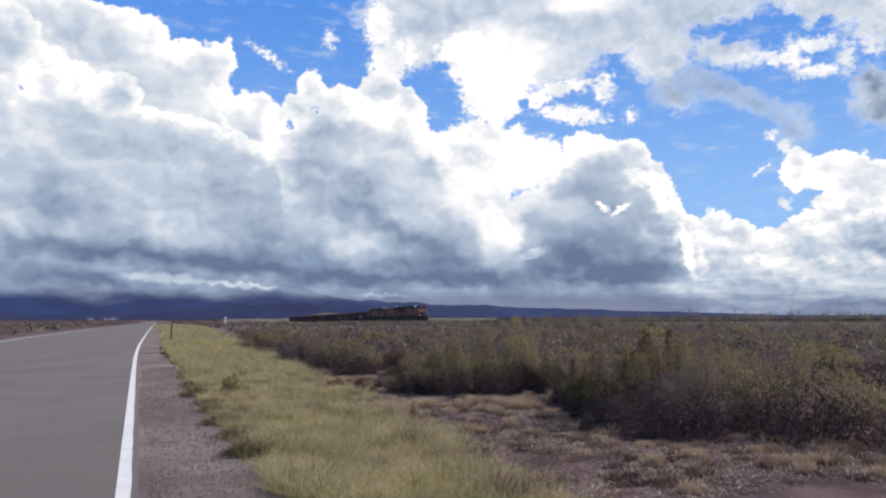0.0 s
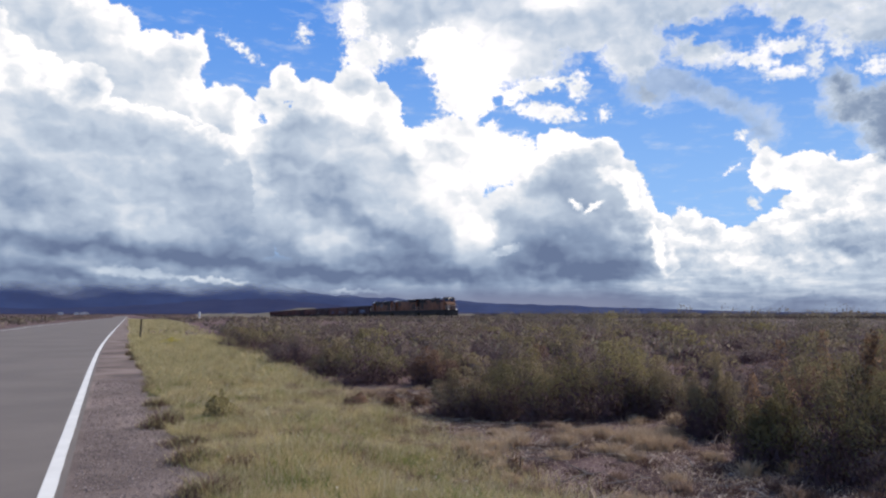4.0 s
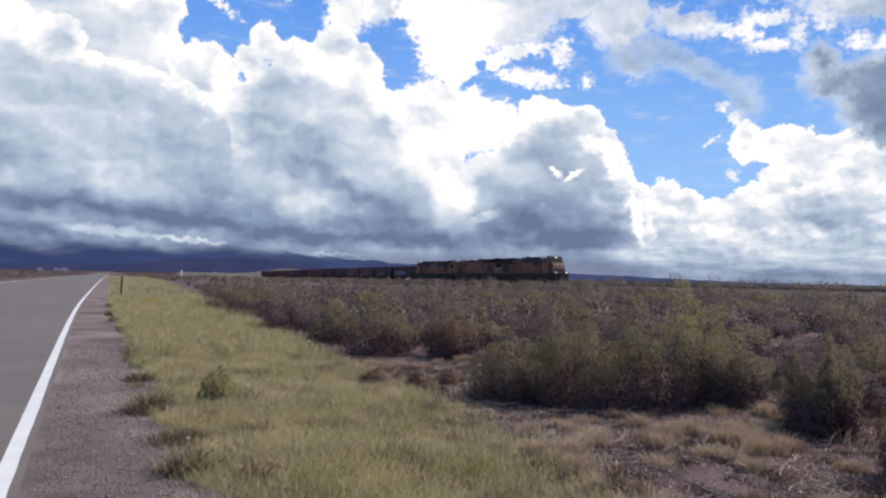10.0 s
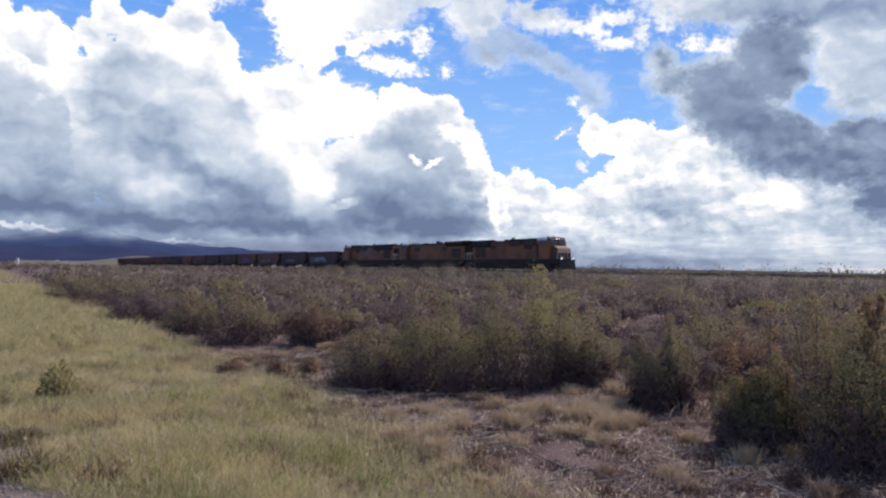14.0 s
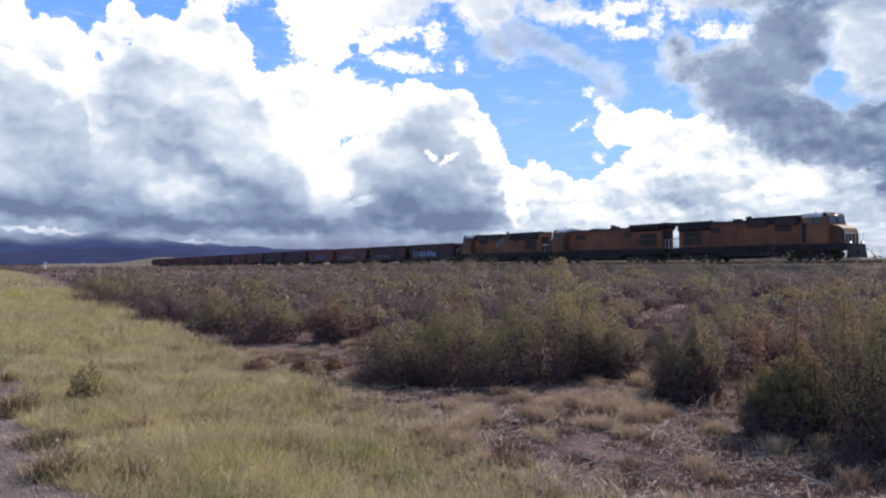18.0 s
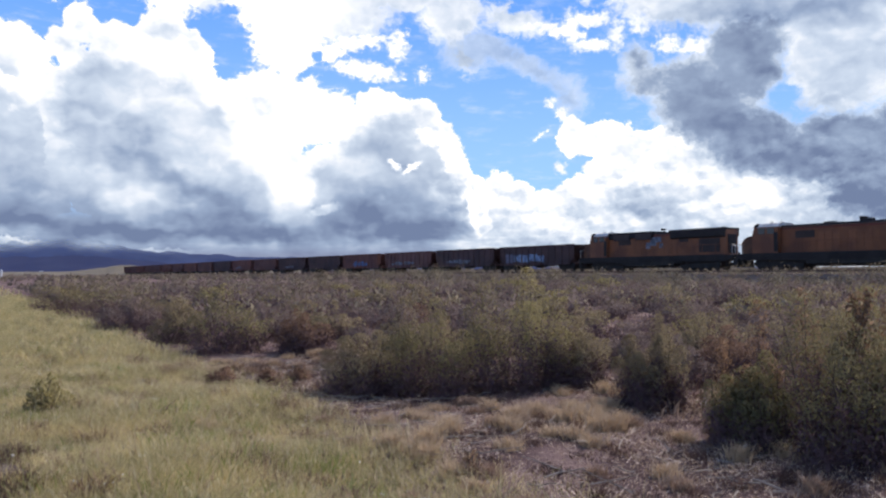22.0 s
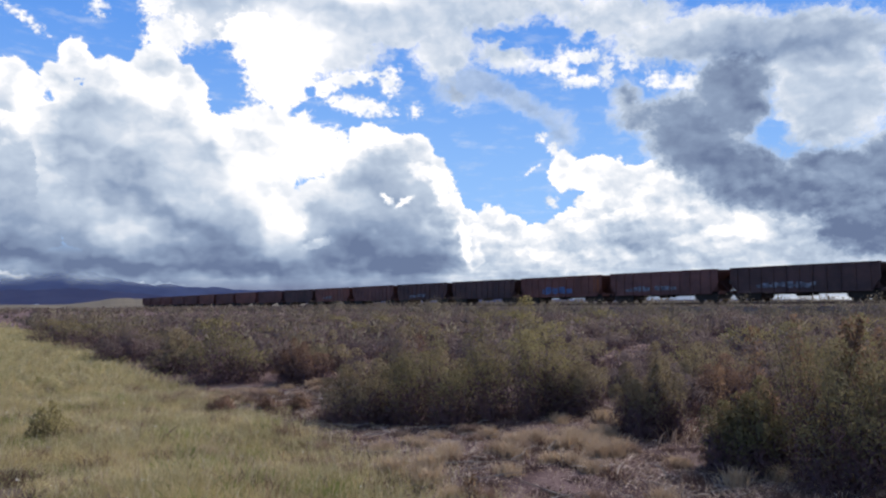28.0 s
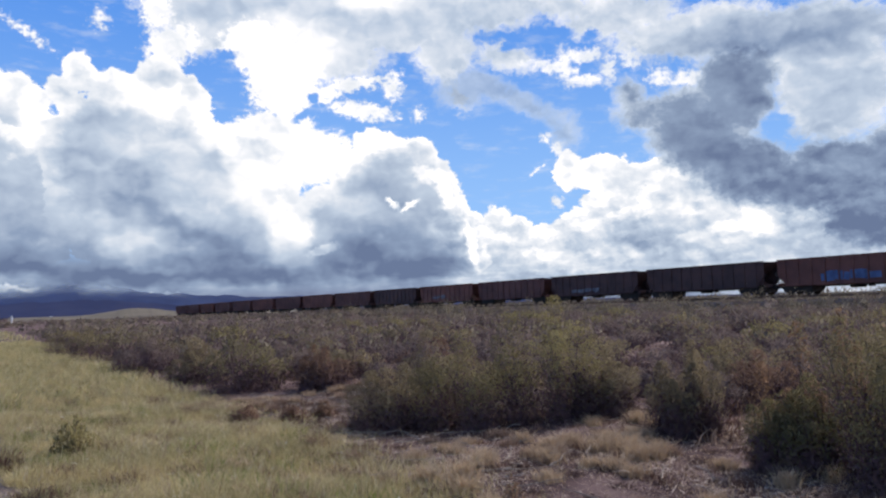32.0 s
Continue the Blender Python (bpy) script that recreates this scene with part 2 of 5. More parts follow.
BRIGHT = [
    (4.2, 18.2, 3.9, 3.6, 0, 0.6), (1, 9.3, 2.6, 2.3, -20, 0.5), (3.6, 5.8, 2.2, 2.2, 0, 0.6), (-7.3, 5.1, 2.2, 1.3, 0, 0.5), (-20, 6.5, 2.9, 1.2, -15, 0.24),
    (-20.7, 18.6, 3, 1.8, 0, 0.3), (-27.3, 15.9, 2.7, 2.1, 0, 0.3), (-17.4, 15, 3.1, 2.3, 0, 0.3), (-13.4, 13, 1, 2.4, 0, 0.4), (-1.2, 12.7, 2.6, 1.4, -30, 0.5),
    (-5.6, 14.9, 3.4, 1.5, -10, 0.35), (6.5, 11.7, 3.8, 2.5, 0, 0.5), (10.6, 22.6, 3.8, 1.5, 0, 0.5), (-27.1, 5.9, 0.72, 1.3, 0, 0.2), (37.2, 5.1, 2.5, 1.4, 0, 0.22),
]
CRISP = [
    (11.3, 7.9, 0.62, 0.25, -45, 0.8), (12.6, 7.6, 0.82, 0.25, 30, 0.8), (-20.7, 2.7, 2.5, 0.43, -4, 0.42), (-15.3, 2.2, 2.7, 0.2, -5, 0.5), (-5.2, 1.5, 2.1, 0.17, 0, 0.4),
    (6.2, 4.6, 1.3, 0.38, 20, 0.4), (15.3, 8.7, 0.48, 1.9, 15, 0.45), (17.2, 4.5, 0.35, 1.7, 10, 0.6), (13.8, 10, 1.1, 0.58, -20, 0.4), (10.1, 12.5, 1.9, 0.74, 0, 0.35),
    (37.4, 5.1, 1.4, 0.86, 0, 0.35), (35.2, 4.9, 0.89, 0.55, 0, 0.3),
]
HOLES = [
    (-0.7, 16.5, 1.2, 1.6, 12), (-0.7, 18.4, 0.87, 0.4, 0), (5, 14.4, 1.1, 0.41, 25), (6.7, 13.8, 1.1, 0.58, 20), (5.6, 15.5, 0.43, 0.49, 0),
    (23.9, 19.6, 1.8, 0.48, -5), (26.7, 19.2, 0.72, 0.43, 0), (26.4, 17, 0.79, 0.33, 0), (20.5, 18.9, 0.78, 0.3, 0), (39.1, 11.8, 1.1, 0.83, 0),
]


def cloud_material():
    m = bpy.data.materials.new("cloudy_sky")
    m.use_nodes = True
    n = m.node_tree
    n.nodes.remove(n.nodes["Principled BSDF"])
    t = Tree(n)
    sep = t.node("ShaderNodeSeparateXYZ", Vector=t.vec("NORMALIZE", t.node("ShaderNodeTexCoord").outputs["Object"]))
    x, y, z = sep.outputs
    az = t.math("MULTIPLY", t.math("ARCTAN2", x, y), 57.29578)
    el = t.math("MULTIPLY", t.math("ARCSINE", z), 57.29578)
    p = t.node("ShaderNodeCombineXYZ", X=az, Y=el).outputs[0]
    squash = t.vec("MULTIPLY", p, (1.0, 1.25, 1.0))
    # billowing outlines: the place is pushed about at three scales
    w = p
    for sc, amt, det in ((0.33, 0.9, 1.0), (0.95, 1.05, 2.0), (2.6, 0.42, 2.5)):
        push = t.vec("SUBTRACT", t.noise(squash, sc, det, 0.55, color=True), (0.5, 0.5, 0.5))
        w = t.vec("ADD", w, t.vec("SCALE", push, scale=amt))
    smooth_w = t.vec("ADD", p, t.vec("SCALE", t.vec("SUBTRACT", t.noise(squash, 0.5, 2.0, 0.5, color=True), (0.5, 0.5, 0.5)), scale=2.1))
    torn_w = t.vec("ADD", p, t.vec("SCALE", t.vec("SUBTRACT", t.noise(squash, 1.5, 4.0, 0.62, color=True), (0.5, 0.5, 0.5)), scale=1.15))

    last = [az]

    def ellipse(a, e, rx, ry, turn, field=None):
        # each waits for the one before, to keep few values alive at once
        turn_taking = n.nodes.new("ShaderNodeVectorMath")
        turn_taking.operation = "MULTIPLY_ADD"
        t.put(turn_taking.inputs[0], last[0])
        turn_taking.inputs[1].default_value = (1e-7, 1e-7, 0)
        t.put(turn_taking.inputs[2], field or w)
        mp = t.node("ShaderNodeMapping", Vector=turn_taking.outputs[0])
        mp.vector_type = "TEXTURE"
        mp.inputs["Location"].default_value = (a, e, 0)
        mp.inputs["Rotation"].default_value = (0, 0, radians(turn))
        mp.inputs["Scale"].default_value = (rx, ry, 1)
        return t.vec("LENGTH", mp.outputs[0])

    def mass(rows, field, grow, join):
        """How deep inside a heap of round billows: 0 at its outline."""
        least = None
        for row in rows:
            d = ellipse(*row, field)
            d = t.math("MULTIPLY", t.math("SUBTRACT", d, 1.0), math.sqrt(row[2] * row[3]))
            least = d if least is None else t.math("SMOOTH_MIN", least, d, join)
            last[0] = least
        return t.math("SUBTRACT", grow, least)

    def blobs(rows, inner, outer, field):
        total = None
        for *row, depth in rows:
            v = t.step(ellipse(*row, field), inner, outer, depth, 0.0)
            total = v if total is None else t.math("ADD", total, v)
            last[0] = total
        return total

    def puff(at):
        """Height of cauliflower heads."""
        h = None
        for sc, amt in ((0.36, 0.6), (1.0, 0.2)):
            v = n.nodes.new("ShaderNodeTexVoronoi")
            v.feature = "SMOOTH_F1"
            v.inputs["Scale"].default_value, v.inputs["Smoothness"].default_value = sc, 0.6
            t.put(v.inputs["Vector"], at)
            k = t.math("MULTIPLY", v.outputs["Distance"], -amt)
            h = k if h is None else t.math("ADD", h, k)
        return t.math("ADD", h, t.math("MULTIPLY", t.noise(at, 0.45, 3, 0.5), 0.8))

    bent = t.vec("MULTIPLY", smooth_w, (1.0, 1.25, 1.0))
    relief = t.math("SUBTRACT", puff(t.vec("ADD", bent, (0.45, 0.8, 0))), puff(bent))
    grain = t.math("SUBTRACT", t.noise(t.vec("MULTIPLY", w, (1.0, 1.25, 1.0)), 1.7, 5, 0.58), 0.5)
    streak = t.node("ShaderNodeMapping", Vector=p)
    streak.inputs["Rotation"].default_value, streak.inputs["Scale"].default_value = (0, 0, radians(24)), (0.16, 0.55, 1)
    drawn = t.math("SUBTRACT", t.noise(streak.outputs[0], 1.0, 4, 0.55), 0.5)
    broad = t.math("SUBTRACT", t.noise(squash, 0.17, 3, 0.5), 0.5)

    behind = t.step(t.math("ABSOLUTE", t.math("SUBTRACT", az, 5.0)), 50.0, 58.0)
    wild = t.math("MULTIPLY", t.step(t.noise(squash, 0.07, 4), 0.5, 0.6), behind)
    holes = blobs([(*row, 1.0) for row in HOLES], 0.6, 1.25, torn_w)
    shade, cover = 0.25, wild
    shreds = t.math("SUBTRACT", t.noise(squash, 2.2, 7, 0.66), 0.5)
    # heap, shade at the rim, shade inside, softness of its edge, thickness, fraying, torn, growth, joining
    for rows, rim, inside, edge, full, fray, torn, grow, join in (
            (DECK, 0.04, 0.32, 1.5, 0.97, 2.2, False, 0.9, 0.6), (RING, 0.0, 0.12, 1.1, 0.95, 2.4, True, 0.5, 0.3), (BACK, 0.0, 0.1, 0.95, 1.0, 2.8, True, 0.5, 0.3),
            (CHAIN, 0.0, 0.26, 0.22, 1.0, 0.55, False, 0.1, 0.2), (CHAIN2, 0.0, 0.24, 0.5, 1.0, 1.2, True, 0.2, 0.2),
            (TOWER, 0.03, 0.3, 0.25, 1.0, 0.55, False, 0.1, 0.2), (LEFT, 0.03, 0.34, 0.25, 1.0, 0.5, False, 0.1, 0.2),
            (FRONT, 0.03, 0.32, 0.25, 1.0, 0.55, False, 0.1, 0.2), (RIGHT, 0.02, 0.42, 0.2, 1.0, 0.4, False, 0.1, 0.2),
            (WISP, 0.25, 0.6, 1.7, 0.72, 1.6, False, 0.8, 0.5), (DARKCLOUD, 0.26, 0.78, 1.1, 1.0, 1.2, False, 0.85, 0.6)):
        f = t.math("ADD", mass(rows, torn_w if torn else None, grow, join), t.math("MULTIPLY", shreds if torn else grain, fray))
        k = t.step(f, 0.0, edge, 0.0, full)
        if rows in (DECK, RING, BACK, DARKCLOUD):
            k = t.math("MULTIPLY", k, t.math("SUBTRACT", 1.0, holes))
        own = t.step(f, 0.05, 1.9, rim, inside)
        mx = n.nodes.new("ShaderNodeMix")
        t.put(mx.inputs[0], k)
        t.put(mx.inputs[2], shade)
        t.put(mx.inputs[3], own)
        shade = mx.outputs[0]
        cover = t.math("MAXIMUM", cover, k)
    veil = n.nodes.new("ShaderNodeMix")
    t.put(veil.inputs[0], t.math("MULTIPLY", t.step(el, 1.2, 3.6, 0.9, 0.0), t.step(az, 13.0, 19.0, 1.0, 0.5)))
    t.put(veil.inputs[2], shade)
    t.put(veil.inputs[3], 0.26)
    shade = veil.outputs[0]
    low = t.math("MULTIPLY", t.step(t.math("ADD", el, t.math("MULTIPLY", broad, 3.0)), 2.6, 7.2, 1.0, 0.0), t.step(az, 13.0, 18.0, 1.0, 0.25))
    cover = t.math("MAXIMUM", cover, t.step(el, 3.5, 5.5, 1.0, 0.0))
    base = t.math("MULTIPLY", t.step(el, 6.0, 12.5, 0.29, 0.0), t.step(az, 13.0, 16.0, 1.0, 0.0))
    shade = t.math("MAXIMUM", shade, base)
    dark = t.math("ADD", blobs(DARK + DARK2 + DARK3, 0.1, 1.35, smooth_w), t.math("MULTIPLY", low, 0.75))
    light = blobs(BRIGHT, 0.3, 1.3, smooth_w)
    crisp = blobs(CRISP, 0.5, 1.35, torn_w)
    shade = t.math("ADD", shade, t.math("MULTIPLY", dark, 0.5))
    # small heaps and flat streaks low over the far plain
    fine_at = t.vec("MULTIPLY", torn_w, (1.5, 2.1, 1.0))
    heaps = t.math("SUBTRACT", puff(t.vec("ADD", fine_at, (0.5, 0.9, 0))), puff(fine_at))
    heaps = t.math("MULTIPLY", heaps, t.math("MULTIPLY", t.step(az, 13.5, 17.0), t.math("MULTIPLY", t.step(el, 6.0, 11.0, 0.55, 0.15), t.step(el, 1.2, 3.4, 0.25, 1.0))))
    flat = t.math("SUBTRACT", t.noise(t.vec("MULTIPLY", p, (0.32, 2.3, 1.0)), 1.0, 5, 0.6), 0.46)
    flat = t.math("MULTIPLY", flat, t.math("MULTIPLY", t.step(el, 1.6, 4.0, 0.75, 0.0), t.step(az, 8.0, 17.0, 0.4, 1.0)))
    shade = t.math("ADD", shade, t.math("ADD", heaps, flat))
    shade = t.math("ADD", shade, t.math("MULTIPLY", t.step(el, 0.5, 2.0, 0.42, 0.0), t.step(az, 28.0, 40.0, 1.0, 0.2)))
    shade = t.math("SUBTRACT", shade, t.math("MULTIPLY", light, 0.6))
    shade = t.math("ADD", shade, t.math("MULTIPLY", relief, 0.4))
    shade = t.math("ADD", shade, t.math("ADD", t.math("MULTIPLY", broad, 0.2), t.math("ADD", t.math("MULTIPLY", drawn, 0.3), t.math("MULTIPLY", grain, 0.07))), clamp=True)
    shade = t.math("SUBTRACT", shade, t.math("MULTIPLY", crisp, 0.75), clamp=True)
    ramp = t.node("ShaderNodeValToRGB", Fac=shade)
    r = ramp.color_ramp
    r.elements[0].position, r.elements[0].color = 0.0, (1.08, 1.08, 1.1, 1)
    r.elements[1].position, r.elements[1].color = 1.0, (0.135, 0.19, 0.32, 1)
    for at, c in ((0.14, (0.83, 0.885, 0.945, 1)), (0.4, (0.5, 0.605, 0.74, 1)), (0.7, (0.26, 0.35, 0.505, 1))):
        r.elements.new(at).color = c
    thin = t.math("MULTIPLY", t.step(t.noise(streak.outputs[0], 2.2, 6, 0.62), 0.5, 0.75), 0.3)
    cover = t.math("MAXIMUM", cover, thin)
    blue = t.mix(t.step(el, 3.0, 24.0), (0.3, 0.56, 0.98), (0.095, 0.3, 0.83))
    col = t.mix(cover, blue, ramp.outputs[0])
    haze = t.math("MULTIPLY", t.step(el, 0.3, 2.2, 0.7, 0.0), t.step(az, 11.0, 19.0, 1.0, 0.35))
    col = t.mix(haze, col, (0.27, 0.3, 0.43))
    em = t.node("ShaderNodeEmission", Color=col)
    t.put(n.nodes["Material Output"].inputs[0], em.outputs[0])
    m.cycles.emission_sampling = "NONE"
    return m


def grid_mesh(name, xs, ys, place, material):
    """A sheet over two ranges, each point set by place(x, y) arrays."""
    X, Y = np.meshgrid(xs, ys, indexing="ij")
    co = np.stack(place(X, Y), -1).reshape(-1, 3)
    a, b = len(xs), len(ys)
    i = np.arange(a * b).reshape(a, b)
    f = np.stack([i[:-1, :-1], i[1:, :-1], i[1:, 1:], i[:-1, 1:]], -1).reshape(-1, 4)
    return fast_mesh(name, co, f, material, smooth=True)


def fast_mesh(name, co, faces, material, smooth=False):
    co, faces = np.asarray(co, dtype=np.float32), np.asarray(faces, dtype=np.int32)
    k = faces.shape[1]
    me = bpy.data.meshes.new(name)
    me.vertices.add(len(co))
    me.vertices.foreach_set("co", co.ravel())
    me.loops.add(faces.size)
    me.loops.foreach_set("vertex_index", faces.ravel())
    me.polygons.add(len(faces))
    me.polygons.foreach_set("loop_start", np.arange(len(faces), dtype=np.int32) * k)
    me.polygons.foreach_set("loop_total", np.full(len(faces), k, dtype=np.int32))
    me.polygons.foreach_set("use_smooth", np.full(len(faces), smooth))
    me.update(calc_edges=True)
    me.materials.append(material)
    return me


SKY_RADIUS = 4500.0
dome = grid_mesh("backdrop", np.radians(np.linspace(-180, 180, 181)), np.radians(np.linspace(-4, 38, 30)),
                 lambda A, E: (SKY_RADIUS * np.sin(A) * np.cos(E), SKY_RADIUS * np.cos(A) * np.cos(E), SKY_RADIUS * np.sin(E)), cloud_material())
backdrop = tagged(new("backdrop", dome), "sky of broken white and grey cumulus clouds over blue", "sky", kind="structure")


# ---- the lie of the land: w to the right of the road's edge line, l along the road ----
ROAD = radians(-21.66)


def soft(v, width):
    return width * np.logaddexp(0.0, np.asarray(v, dtype=float) / width)


def road_bend(l):
    return 0.021 * soft(l - 40.0, 6.0)


def road_xy(w, l):
    w = w + road_bend(l) - 0.078
    return w * math.cos(ROAD) + l * math.sin(ROAD), -w * math.sin(ROAD) + l * math.cos(ROAD)


def fall(l):
    return -0.0045 * (soft(l - 90.0, 25.0) - soft(l - 640.0, 25.0))


def smooth(v, a, b):
    k = np.clip((v - a) / (b - a), 0, 1)
    return k * k * (3 - 2 * k)


def ground_z(w, l):
    away = np.maximum(w - 2.0, -w - 11.5)
    rough = 0.05 * np.sin(w * 1.3 + 0.7 * np.sin(l * 0.6)) * np.sin(l * 1.1 + np.sin(w * 0.9)) * smooth(away, 0, 2.5)
    return -0.03 - 0.13 * smooth(w, 1.35, 4.5) - 0.13 * smooth(-w, 10.6, 14.0) + rough * (1 - smooth(np.abs(l), 120, 200)) + fall(l)


def to_road(x, y):
    """Back from world to road places, near enough off the bend."""
    l = x * math.sin(ROAD) + y * math.cos(ROAD)
    return x * math.cos(ROAD) - y * math.sin(ROAD) + 0.078 - road_bend(l), l


def spread(fine, step, end, grow=1.12):
    out, s = list(np.arange(0, fine, step)), step
    while not out or out[-1] < end:
        out.append((out[-1] if out else 0.0) + s)
        s *= grow
    return np.array(out)


soil = mat("dry_soil", (0.21, 0.148, 0.145), (0.08, 0.053, 0.057), rough=0.95, spec=0.04, scale=0.9, fine=48.0, bump=1.0, amount=0.7, relief=1.6)
asphalt = mat("asphalt", (0.148, 0.127, 0.115), (0.108, 0.094, 0.086), rough=0.85, scale=0.35, fine=60.0, bump=0.35)
chipseal = mat("chip_seal", (0.265, 0.21, 0.192), (0.105, 0.082, 0.076), rough=0.9, scale=0.5, fine=75.0, bump=1.0, amount=0.6, relief=0.9, spec=0.1)
line_paint = mat("line_paint", (0.66, 0.66, 0.64), (0.5, 0.5, 0.49), rough=0.6, scale=2.0, fine=50.0, bump=0.2, amount=0.35)

right = spread(14, 0.35, 4700)
along = spread(60, 0.7, 4700, 1.1)
w_line = np.concatenate([-spread(12, 1.0, 4700)[::-1][:-1], right])
l_line = np.concatenate([-spread(10, 2.0, 400, 1.3)[::-1][:-1], along])
tagged(new("ground", grid_mesh("ground", w_line, l_line, lambda W, L: (*road_xy(W, L), ground_z(W, L)), soil)),
       "dry brown desert soil with straw litter", "ground", kind="structure")


def strip(name, w0, w1, z, material, label, category, l0=-12.0, l1=900.0, ragged=0.0):
    ls = np.concatenate([np.arange(l0, 70, 0.5), np.arange(70, l1, 6.0)])
    rng = np.random.default_rng(5)
    wob = ragged * rng.normal(size=len(ls))
    ws = np.array([0.0, 0.5, 1.0])
    me = grid_mesh(name, ws, ls, lambda W, L: (*road_xy(w0 + (w1 - w0) * W + wob[None, :] * (W > 0.9), L), z + fall(L) + 0 * W), material)
    return tagged(new(name, me), label, category, kind="structure")


strip("road", -10.4, 0.13, 0.0, asphalt, "worn grey asphalt road surface", "road")
strip("road_shoulder", 0.13, 1.42, 0.0, chipseal, "coarse chip-sealed gravel road shoulder", "road shoulder", ragged=0.05)
strip("edge_line", -0.065, 0.065, 0.006, line_paint, "white painted edge line on asphalt", "road marking", ragged=0.003)
strip("edge_line", -9.3, -9.17, 0.006, line_paint, "white painted edge line on the far side of the road", "road marking")


faded = mat("faded_line", (0.1, 0.082, 0.06), (0.13, 0.115, 0.1), rough=0.8, scale=1.5, fine=20)
for k in range(7):
    l0 = 15.0 + 18.3 * k
    ls = np.linspace(l0, l0 + 6.4, 12)
    me = grid_mesh("centre_line", np.array([-4.62, -4.5]), ls, lambda W, L: (*road_xy(W, L), 0.006 + fall(L) + 0 * W), faded)
    tagged(new("centre_line", me), "faded dark dash of the worn centre line", "road marking", kind="structure")


# ---- track and where the train is ----
TRACK = radians(159.56)
ALONG, SIDE = Vector((math.sin(TRACK), math.cos(TRACK))), Vector((-math.cos(TRACK), math.sin(TRACK)))


def track_point(s):
    s = float(s)
    side = 71.04 + 0.069 * float(soft(-250.0 - s, 40.0))
    xy = s * ALONG + side * SIDE
    return Vector((xy.x, xy.y, max(1.25 + 0.0055 * (s + 50.0), -2.3)))


def head_at(t):
    return -208.6 + 8.929 * t + 0.003 * t * t


def rail_pose(s, reverse=False):
    a, b = track_point(s - 6.0), track_point(s + 6.0)
    d = (b - a).normalized()
    if reverse:
        d = -d
    side = Vector((0, 0, 1)).cross(d).normalized()
    m = Matrix((d, side, d.cross(side))).transposed().to_4x4()
    m.translation = (a + b) / 2
    return m


def track_sheet(name, profile, material, label, category, kind="structure", s0=-900.0, s1=120.0, step=5.0):
    ss = np.arange(s0, s1, step)
    pts = [track_point(s) for s in ss]
    co = []
    for s, p in zip(ss, pts):
        for off, up in profile:
            co.append((p.x + off * SIDE.x, p.y + off * SIDE.y, p.z + up))
    k, n = len(profile), len(ss)
    f = [(i * k + j, (i + 1) * k + j, (i + 1) * k + j + 1, i * k + j + 1) for i in range(n - 1) for j in range(k - 1)]
    return tagged(new(name, fast_mesh(name, co, f, material)), label, category, kind=kind)


ballast = mat("ballast", (0.26, 0.2, 0.175), (0.14, 0.108, 0.096), rough=0.95, spec=0.04, scale=1.0, fine=14.0, bump=1.0)
steel = mat("rail_steel", (0.16, 0.11, 0.085), (0.09, 0.06, 0.05), rough=0.55, metal=0.6, scale=2.0, fine=30.0)
track_sheet("railway_embankment", [(-5.5, -2.2), (-2.0, -0.42), (2.0, -0.42), (5.5, -2.2)], ballast, "low crushed stone railway embankment", "embankment")
for side in (-0.75, 0.75):
    track_sheet("rail", [(side - 0.07, -0.2), (side - 0.035, -0.16), (side - 0.035, 0.0), (side + 0.035, 0.0), (side + 0.035, -0.16), (side + 0.07, -0.2)],
                steel, "rust-brown steel rail on the embankment", "rail")


# ---- helpers for things ----
def part(name, bm, material, parent=None, label="", smooth_angle=None):
    """Links a bmesh as one mesh object under a thing or under a part."""
    me = bpy.data.meshes.new(name)
    bmesh.ops.recalc_face_normals(bm, faces=bm.faces)
    bm.to_mesh(me)
    bm.free()
    me.materials.append(material)
    ob = new(name, me)
    ob.parent = parent
    return tagged(ob, label)


def again(ob, m, parent=None):
    """Another piece on the same mesh."""
    o = new(ob.name.split(".")[0], ob.data)
    o.parent, o.matrix_basis = parent or ob.parent, m
    if "label" in ob:
        o["label"] = ob["label"]
    return o


def box(bm, c, s, bevel=0.0, m=None):
    r = bmesh.ops.create_cube(bm, size=1.0)["verts"]
    bmesh.ops.scale(bm, vec=s, verts=r)
    if bevel:
        edges = list({e for v in r for e in v.link_edges})
        r = list({v for f in bmesh.ops.bevel(bm, geom=edges, offset=bevel, segments=1, affect="EDGES")["faces"] for v in f.verts} | {v for v in r if v.is_valid})
    if m is not None:
        bmesh.ops.transform(bm, matrix=m, verts=r)
    bmesh.ops.translate(bm, vec=c, verts=r)
    return bm


def tube(bm, p0, p1, r0, r1=None, n=8):
    p0, p1 = Vector(p0), Vector(p1)
    d = p1 - p0
    m = Matrix.Translation((p0 + p1) / 2) @ d.to_track_quat("Z", "Y").to_matrix().to_4x4()
    bmesh.ops.create_cone(bm, cap_ends=True, segments=n, radius1=r0, radius2=r0 if r1 is None else r1, depth=d.length, matrix=m)
    return bm


def prism(bm, profile, y0, y1):
    """A solid with an outline in x, z, from y0 to y1."""
    a = [bm.verts.new((x, y0, z)) for x, z in profile]
    b = [bm.verts.new((x, y1, z)) for x, z in profile]
    bm.faces.new(a)
    bm.faces.new(b[::-1])
    n = len(profile)
    for i in range(n):
        bm.faces.new((a[i], a[(i + 1) % n], b[(i + 1) % n], b[i]))
    return bm


